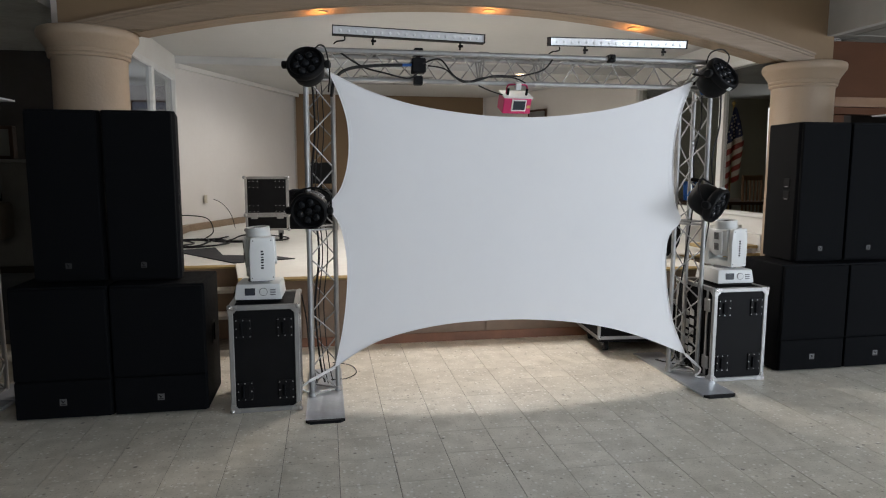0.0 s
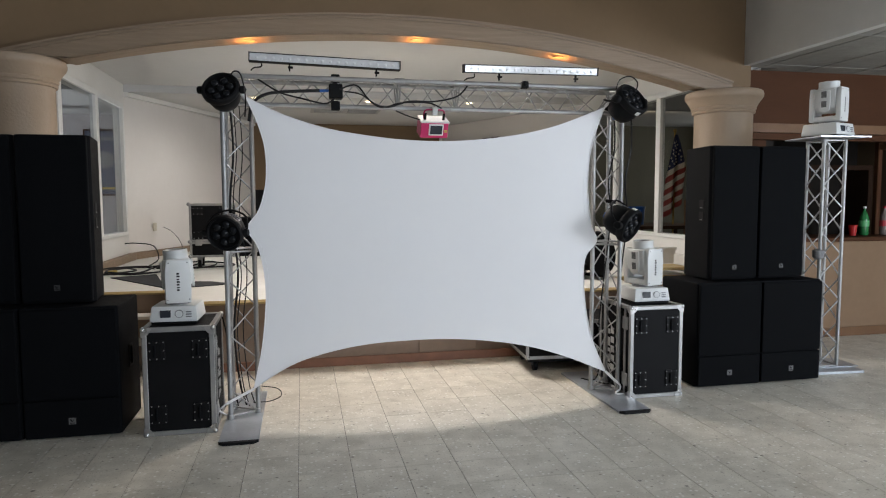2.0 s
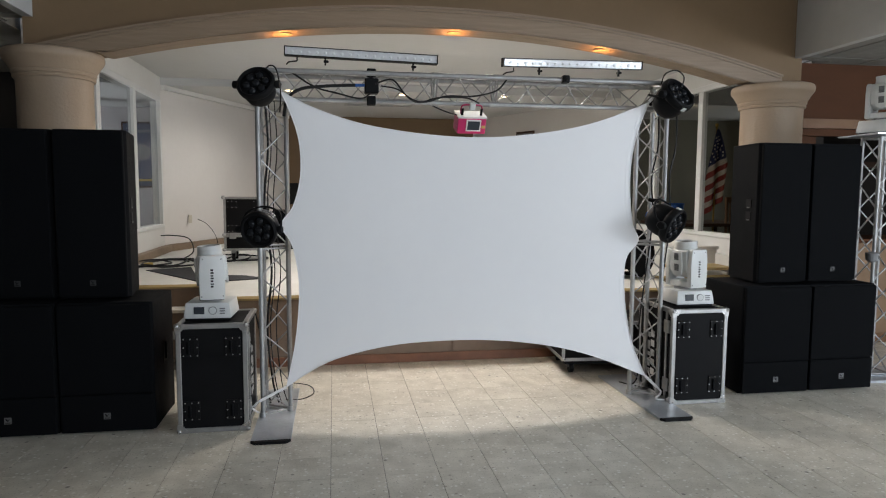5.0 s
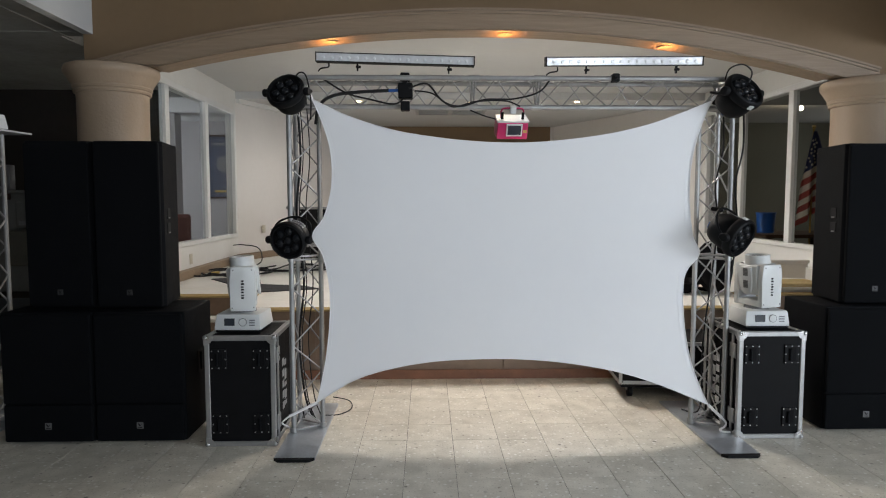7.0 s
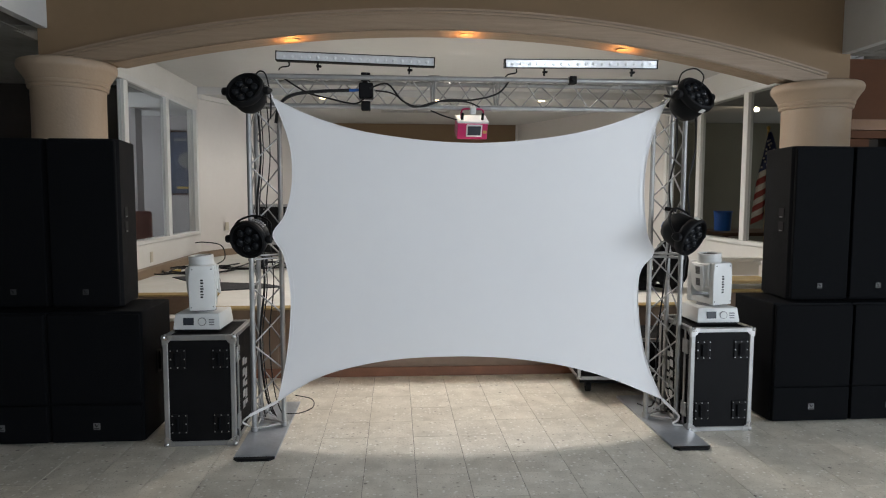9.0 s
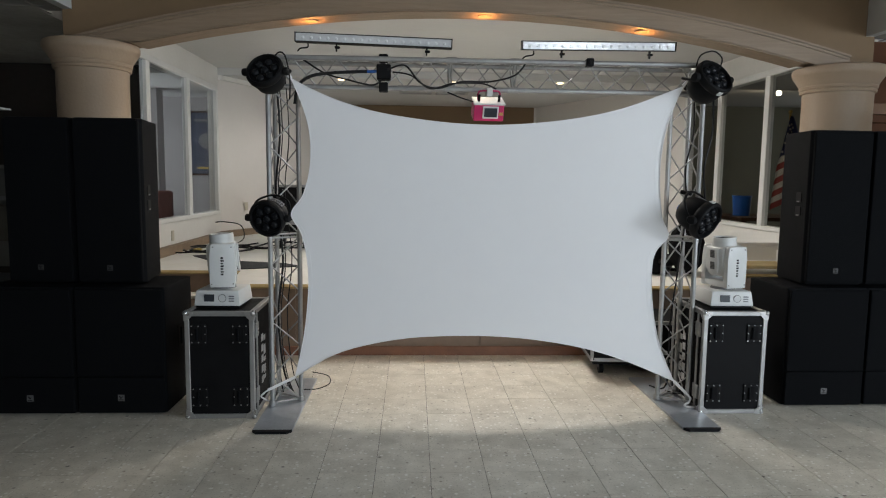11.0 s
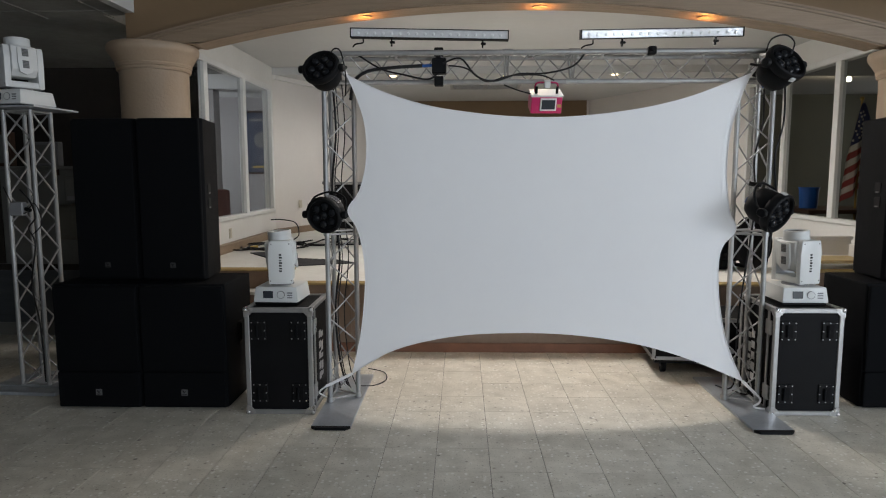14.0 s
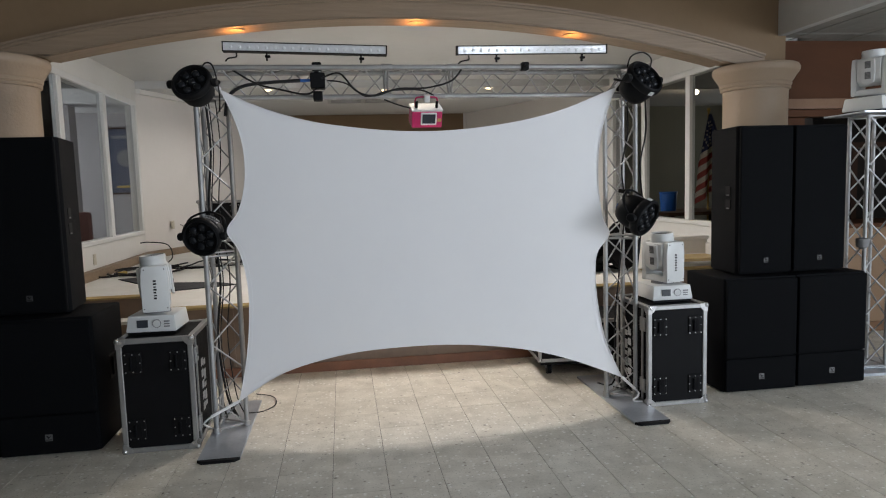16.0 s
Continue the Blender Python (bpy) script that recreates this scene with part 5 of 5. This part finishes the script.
pic = thing("picture", "dark framed picture on the slanting cream wall", "picture")
pic.matrix_basis = pose(2.765, 8.655, 2.48, 0, 0, -66.6)
bx("frame", (-0.27, 0.27, -0.03, -0.001, -0.30, 0.30), M_DARKWOOD, pic, "", 0.005)
bx("print", (-0.23, 0.23, -0.034, -0.0305, -0.26, 0.26), M_GREYPL, pic, "dull grey print")
rb = thing("armchair", "dark red armchair in the side room", "chair")
rb.matrix_basis = pose(-5.0, 7.2, 0, 0, 0, 20)
bx("seat", (-0.4, 0.4, -0.35, 0.35, 0.0, 0.45), M_BAG, rb, "", 0.05, 2)
bx("backrest", (-0.4, 0.4, 0.352, 0.52, 0.0, 1.35), mat("faded_red_leather", (0.15, 0.055, 0.045), 0.5), rb, "faded red backrest", 0.06, 2)
structure(bx("wall_side_pillar", (-5.5, -5.1, 8.0, 8.3, 0, 3.14), M_SIDEROOM), "pale pillar in the side room", "wall")
# flag on a pole
flag = thing("flag", "striped red and white flag with a blue canton on a pole", "flag")
flag.matrix_basis = pose(4.95, 5.5, 0, 0, 0, 0)
rd("pole", (0, 0, 0.02), (0, 0, 2.62), 0.014, M_GOLD, flag)
bm = B()
bmesh.ops.create_uvsphere(bm, u_segments=12, v_segments=8, radius=0.03, matrix=Matrix.Translation((0, 0, 2.645)))
part("finial", bm, M_GOLD, flag, "", True)
bm = B()
lathe(bm, [(0.16, 0), (0.15, 0.03), (0.03, 0.06)], 18)
part("stand", bm, M_DARKWOOD, flag, "", True)


def drape(u, v):
    """Cloth that hangs from the pole top in folds; u along the fly, v down."""
    wide = 0.04 + 0.33 * min(1, 1.9 * v) ** 0.9
    x = wide * (u - 0.47) - 0.07 * max(0, v - 0.55) + 0.008 * math.sin(7 * u + 5 * v)
    y = -0.035 + 0.045 * math.sin(12 * u + 1.5 * v) * (0.25 + v)
    z = 2.58 - 1.22 * v + (0.28 * (u - 0.5)) * min(1, v * 1.5) - 0.06 * max(0, 0.25 - u) * v
    return x, y, z


def cloth(v0, v1, nv):
    bm = B()
    rows = [[bm.verts.new(drape(i / 18, v0 + (v1 - v0) * j / nv)) for i in range(19)] for j in range(nv + 1)]
    for j in range(nv):
        for i in range(18):
            bm.faces.new((rows[j][i], rows[j][i + 1], rows[j + 1][i + 1], rows[j + 1][i]))
    bmesh.ops.solidify(bm, geom=bm.faces[:], thickness=0.003)
    return bm


cant = part("canton", cloth(0.0, 0.42, 10), M_FLAGBLUE, flag, "blue canton with pale stars", True)
for k in range(8):
    v = 0.42 + 0.0725 * k
    part("stripe", cloth(v, v + 0.0725, 2), M_FLAGWHITE if k % 2 == 0 else M_FLAGRED, flag, "", True)
for j in range(7):
    for i in range(2 + j // 3):
        u, v = (i + 0.55 + 0.3 * (j % 2)) / (2.6 + j // 3), 0.10 + 0.045 * j
        x, y, z = drape(u, v)
        bm = B()
        bmesh.ops.create_icosphere(bm, subdivisions=1, radius=0.018, matrix=Matrix.Translation((x, y - 0.008, z)) @ Matrix.Diagonal((1, 0.3, 1, 1)))
        part("star", bm, M_FLAGWHITE, cant)
bn = thing("bin", "blue plastic bin on a table behind the glass", "bin")
bn.location = (4.35, 5.6, 1.12)
bm = B()
lathe(bm, [(0.0, 0.0), (0.115, 0.0), (0.13, 0.27), (0.138, 0.275), (0.138, 0.295), (0.122, 0.295), (0.105, 0.02), (0.0, 0.02)], 24)
part("body", bm, M_BLUE, bn, "", True)
tb = thing("table", "dark wooden table in the room behind the glass", "table")
tb.location = (4.75, 5.5, 0)
bx("tabletop", (-0.7, 0.7, -0.5, 0.7, 1.07, 1.12), M_DARKWOOD, tb, "", 0.006)
for x in (-0.62, 0.62):
    for y in (-0.42, 0.62):
        bx("leg", (x - 0.03, x + 0.03, y - 0.03, y + 0.03, 0, 1.069), M_DARKWOOD, tb)
wc = thing("chair", "wooden chair with a slatted back behind the glass", "chair")
wc.matrix_basis = pose(5.15, 4.9, 0, 0, 0, 15)
bx("seat", (-0.22, 0.22, -0.2, 0.22, 0.75, 0.79), M_TRIMWOOD, wc, "", 0.01)
for x in (-0.2, 0.2):
    rd("back_post", (x, 0.2, 0.0), (x, 0.24, 1.5), 0.02, M_TRIMWOOD, wc)
    rd("leg", (x, -0.18, 0.0), (x, -0.18, 0.75), 0.02, M_TRIMWOOD, wc)
for k in range(4):
    rd("slat", (-0.12 + 0.08 * k, 0.22, 0.79), (-0.12 + 0.08 * k, 0.24, 1.44), 0.012, M_TRIMWOOD, wc)
bx("top_rail", (-0.22, 0.22, 0.22, 0.26, 1.44, 1.52), M_TRIMWOOD, wc, "", 0.01)
fl = thing("ceiling_lamp", "small lit recessed lamp in the room behind the glass", "lamp")
fl.location = (5.355, 6.575, 3.149)
bm = B()
lathe(bm, [(0.0, -0.03), (0.06, -0.026), (0.09, 0.0)], 18)
part("bulb", bm, M_LAMP, fl, "glowing warm bulb", True)

# ---- the bar at the right ----
BY = 1.95
structure(bx("wall_bar_front", (3.56, 9.98, BY, BY + 0.12, 0, 1.07), M_BARFRONT), "tan painted front of the bar", "wall")
structure(bx("baseboard_bar", (3.9, 9.98, BY - 0.022, BY - 0.001, 0, 0.10), M_TRIMWOOD), "worn tan baseboard of the bar", "baseboard")
ctop = thing("bar_counter", "brown wooden bar counter top", "counter")
bx("worktop", (3.56, 9.9, BY - 0.06, BY + 0.55, 1.072, 1.115), M_BROWNPLY, ctop, "", 0.008)
structure(bx("wall_bar_fascia", (3.56, 9.98, BY + 0.03, BY + 0.12, 2.32, AISLE_Z - 0.002), M_BROWNPLY), "brown plywood fascia over the bar", "wall")
structure(bx("trim_bar", (3.56, 9.98, BY - 0.04, BY + 0.028, 2.25, 2.345), M_TRIMWOOD), "light wooden trim over the bar opening", "trim")
structure(bx("trim_bar_lower", (3.56, 9.98, BY + 0.02, BY + 0.12, 2.18, 2.248), M_BROWNPLY), "brown wooden trim under the fascia", "trim")
# bar room walls: the gloom is in their near-black colour
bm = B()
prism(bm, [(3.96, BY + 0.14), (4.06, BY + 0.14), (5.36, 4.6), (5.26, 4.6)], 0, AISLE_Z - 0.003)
structure(part("wall_bar_side", bm, M_ROOMSHADE_RAIL), "side wall of the bar, near black for the room's shade", "wall")
structure(bx("wall_bar_back", (5.27, 9.98, 4.6, 4.7, 0, 3.14), M_ROOMSHADE_RAIL), "back wall of the bar, near black for the room's shade", "wall")
structure(bx("wall_bar_end", (3.50, 3.958, BY + 0.125, BY + 0.145, 1.118, AISLE_Z - 0.003), M_BROWNPLY), "brown plywood end wall of the bar", "wall")
for x in (5.62, 6.45):
    pp = thing("bar_post", "slim brown wooden post on the bar counter", "post", "posts of the bar")
    bx("shaft", (x - 0.03, x + 0.03, BY + 0.28, BY + 0.34, 1.117, 2.86), M_BROWNPLY, pp, "", 0.006)
    bx("brace", (x - 0.025, x + 0.025, BY + 0.05, BY + 0.27, 2.11, 2.17), M_TRIMWOOD, pp, "light wooden brace", 0.004)
shelf = thing("back_shelf", "dark wooden shelf unit behind the bar", "shelf")
bx("top", (5.0, 7.2, 3.9, 4.4, 1.95, 2.02), M_DARKWOOD, shelf)
for x in (5.03, 6.1, 7.17):
    bx("upright", (x - 0.04, x + 0.04, 3.9, 4.4, 0, 1.949), M_DARKWOOD, shelf)
bx("panel", (5.0, 7.2, 4.41, 4.45, 0, 1.95), M_ROOMSHADE_RAIL, shelf, "dark back panel")


def bottle(x, y, m, cap, label_m, label):
    b = thing("bottle", label, "bottle", "bottles on the bar")
    b.location = (x, y, 1.117)
    bm = B()
    lathe(bm, [(0.0, 0.0), (0.045, 0.0), (0.052, 0.02), (0.048, 0.08), (0.053, 0.15), (0.05, 0.2), (0.03, 0.255), (0.016, 0.285), (0.016, 0.31)], 20)
    part("body", bm, m, b, "", True)
    bm = B()
    rod(bm, (0, 0, 0.31), (0, 0, 0.335), 0.018, None, 14)
    part("cap", bm, cap, b, "", True)
    bm = B()
    lathe(bm, [(0.0535, 0.10), (0.0545, 0.101), (0.0545, 0.169), (0.0535, 0.17)], 20)
    part("wrapper", bm, label_m, b, "", True)


cup = thing("cup", "red plastic cup on the bar counter", "cup")
cup.location = (5.19, 2.14, 1.117)
bm = B()
lathe(bm, [(0.0, 0.0), (0.034, 0.0), (0.046, 0.115), (0.049, 0.118), (0.046, 0.122), (0.043, 0.116), (0.032, 0.006), (0.0, 0.006)], 20)
part("body", bm, M_RED, cup, "", True)
bottle(5.40, 2.2, M_GREEN, M_FRAME, M_GREENWRAP, "green plastic soda bottle on the bar counter")
bottle(5.70, 2.22, M_COLA, M_RED, M_LABELRED, "clear plastic soda bottle with a red wrapper")
wj = thing("water_jug", "large pale plastic drink dispenser on the bar", "dispenser")
wj.location = (6.50, 2.20, 1.117)
bm = B()
lathe(bm, [(0.0, 0), (0.15, 0.0), (0.165, 0.03), (0.175, 0.3), (0.165, 0.40), (0.13, 0.44), (0.0, 0.445)], 24)
part("body", bm, mat("cloudy_plastic", (0.30, 0.29, 0.27), 0.4), wj, "", True)
rd("spigot", (-0.05, -0.16, 0.06), (-0.05, -0.21, 0.05), 0.014, M_WHITEPL, wj)
for k in range(3):
    bx("marking", (-0.07, 0.05, -0.186, -0.176, 0.18 + 0.07 * k, 0.21 + 0.07 * k), M_GREYPL, wj, "faded grey bar")
av = thing("air_vent", "dark square air vent in the dropped ceiling", "vent")
av.matrix_basis = pose(5.08, 1.28, AISLE_Z - 0.006) @ Matrix.Diagonal((0.72, 0.72, 1, 1))
bx("frame", (-0.32, 0.32, -0.32, 0.32, -0.010, -0.001), M_GREYPL, av)
for k in range(4):
    a = 0.28 - 0.07 * k
    for s in (-1, 1):
        bx("slot", (-a, a, s * a - 0.014, s * a + 0.014, -0.014, -0.0105), M_VENTDARK, av)
        bx("slot", (s * a - 0.014, s * a + 0.014, -a + 0.016, a - 0.016, -0.014, -0.0105), M_VENTDARK, av)

# ---- the left aisle ----
LY = 2.45
bm = B()
box(bm, -9.98, XL - 0.13, LY, LY + 0.12, 0.12, 1.66)
structure(part("wall_aisle_left", bm, M_GREYWALL), "grey painted wall with a long serving opening", "wall")
structure(bx("wall_wainscot", (-9.98, XL - 0.13, LY - 0.022, LY - 0.001, 0.13, 0.66), M_WAINSCOT), "slate coloured wainscot panel", "panel")
structure(bx("trim_wainscot", (-9.98, XL - 0.13, LY - 0.03, LY - 0.001, 0.662, 0.72), M_ROOMSHADE_RAIL), "dark rail above the wainscot", "trim")
structure(bx("baseboard_aisle", (-9.98, XL - 0.13, LY - 0.03, LY - 0.001, 0.0, 0.128), M_GREYWALL), "grey baseboard of the aisle", "baseboard")
# this wall's near-black colour stands for the unlit room behind the opening
structure(bx("wall_serving_back", (-9.98, -3.95, 4.6, 4.7, 0, 3.14), M_ROOMSHADE_RAIL), "wall behind the serving opening, near black for the room's shade", "wall")
# black sheets on the solid wall stand for the shade in the doorway
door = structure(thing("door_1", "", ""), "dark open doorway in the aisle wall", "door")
bx("leaf", (-6.05, -5.16, LY - 0.045, LY - 0.031, 0.73, 1.90), M_ROOMSHADE_RAIL, door)
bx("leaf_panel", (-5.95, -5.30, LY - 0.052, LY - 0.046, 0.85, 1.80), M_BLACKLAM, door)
bx("door_handle", (-5.30, -5.25, LY - 0.075, LY - 0.053, 1.10, 1.28), M_CHROME, door, "chrome pull handle")
ledge = thing("serving_ledge", "pale serving ledge along the wall opening", "ledge")
bx("shelf", (-9.9, XL - 0.14, LY - 0.06, LY + 0.20, 1.662, 1.692), M_GREYWALL, ledge, "", 0.004)
bx("bracket", (-4.62, -4.58, LY - 0.05, LY - 0.002, 1.60, 1.66), M_DARKWOOD, ledge)
for k, (x, w, h, mt, lb) in enumerate(((-4.30, 0.22, 0.30, M_DARKWOOD, "dark picture frame leaning on the serving ledge"), (-4.75, 0.26, 0.24, M_GREYPL, "grey box on the serving ledge"), (-5.2, 0.2, 0.34, M_DARKWOOD, "dark wooden box on the serving ledge"))):
    t = thing("box", lb, "box", "things on the serving ledge")
    t.location = (x, LY + 0.10, 1.694)
    bx("body", (-w / 2, w / 2, -0.04, 0.05, 0, h), mt, t, "", 0.006)
    bx("face", (-w / 2 + 0.03, w / 2 - 0.03, -0.044, -0.0405, 0.03, h - 0.03), M_GREYWALL, t)
bp = thing("backpack", "dark olive bag hanging on the grey wall", "bag")
bp.location = (-4.35, LY - 0.13, 1.0)
bx("body", (-0.16, 0.16, -0.10, 0.12, -0.02, 0.32), mat("olive_canvas", (0.10, 0.095, 0.075), 0.8), bp, "", 0.05, 3)
bm = B()
tube(bm, [(-0.06, 0.1, 0.30), (-0.05, 0.11, 0.42), (0.05, 0.11, 0.42), (0.06, 0.1, 0.30)], 0.012)
part("strap", bm, M_BAG, bp, "", True)
disp = thing("paper_dispenser", "white wall mounted paper dispenser", "dispenser")
disp.location = (-4.38, LY - 0.06, 1.46)
bx("body", (-0.10, 0.10, -0.05, 0.058, -0.12, 0.12), M_GREYWALL, disp, "", 0.015, 2)
bx("mouth", (-0.07, 0.07, -0.0525, -0.0505, -0.10, -0.06), M_GREYPL, disp)
cable("thin black cable tangled on the free standing tower", [(-3.81, 0.72, 1.5), (-3.73, 0.70, 1.42), (-3.69, 0.69, 1.30), (-3.75, 0.70, 1.22), (-3.71, 0.70, 1.1), (-3.77, 0.72, 0.8), (-3.73, 0.72, 0.5), (-3.73, 0.74, 0.06)], 0.006)
cable("thin black cable tangled on the free standing tower", [(-3.93, 0.72, 1.52), (-3.85, 0.70, 1.38), (-3.77, 0.70, 1.33), (-3.69, 0.69, 1.40), (-3.65, 0.70, 1.26), (-3.73, 0.70, 1.17)], 0.004)
jb = thing("junction_box", "grey power box clamped to the free standing tower", "electrical box")
jb.location = (-3.83, 0.72, 1.36)
bx("body", (-0.05, 0.05, -0.03, 0.03, -0.05, 0.05), M_GREYPL, jb, "", 0.008)
rd("plug", (0.05, 0, 0), (0.09, 0, -0.01), 0.014, M_BLACKPLAST, jb)
cl2 = thing("work_lamp", "small grey work lamp clamped to the free standing tower", "lamp")
cl2.location = (3.46, 0.72, 1.06)
bm = B()
lathe(bm, [(0.02, -0.05), (0.045, -0.03), (0.05, 0.03), (0.0, 0.045)], 16)
part("shade", bm, M_GREYPL, cl2, "", True)

# ---- floor of terrazzo tiles ----
floor = structure(thing("floor", "", ""), "worn cream terrazzo tile floor", "floor")
bx("screed", (-10, 10, -9.6, 10.5, -0.12, -0.004), M_GROUT, floor)
P = 0.3048
X0, Y0 = -1.062, 0.66


def tile_mesh(wx, wy):
    bm = B()
    lo = [bm.verts.new((x, y, -0.006)) for x, y in ((-wx, -wy), (wx, -wy), (wx, wy), (-wx, wy))]
    cx, cy = wx - 0.0012, wy - 0.0003
    hi = [bm.verts.new((x, y, 0.0)) for x, y in ((-cx, -cy), (cx, -cy), (cx, cy), (-cx, cy))]
    bm.faces.new(hi)
    for k in range(4):
        bm.faces.new((lo[k], lo[(k + 1) % 4], hi[(k + 1) % 4], hi[k]))
    return finish(bm, "tile", M_TILE)


WX, WY = P / 2 - 0.0008, P / 2 - 0.0005
tile_me = tile_mesh(WX, WY)
verts, faces = [], []
tr = random.Random(7)
for i in range(-30, 37):
    for j in range(-34, 14):
        x, y = X0 + (i + 0.5) * P, Y0 + (j + 0.5) * P
        if not (-10 < x - P / 2 and x + P / 2 < 10 and -9.6 < y):
            continue
        if y + P / 2 > 1.9 and -3.4 < x < 3.5 and y > 1.95:
            continue
        dz = tr.uniform(-0.0008, 0.0004)
        if -3.5 < x < 3.8 and -1.9 < y < 1.95:
            t = new("tile", tile_me)
            t.parent = floor
            t.location = (x, y, dz)
            t.rotation_euler = (tr.uniform(-0.001, 0.001), tr.uniform(-0.001, 0.001), 0)
        else:
            n = len(verts)
            for cx, cy, z in ((WX, WY, -0.006), (WX - 0.0012, WY - 0.0003, dz)):
                verts += [(x - cx, y - cy, z), (x + cx, y - cy, z), (x + cx, y + cy, z), (x - cx, y + cy, z)]
            faces += [(n + 4, n + 5, n + 6, n + 7)] + [(n + k, n + (k + 1) % 4, n + 4 + (k + 1) % 4, n + 4 + k) for k in range(4)]
me = bpy.data.meshes.new("tiles")
me.from_pydata(verts, [], faces)
me.materials.append(M_TILE)
rest = new("tiles", me)
rest.parent = floor
tagged(rest, kind="stuff")
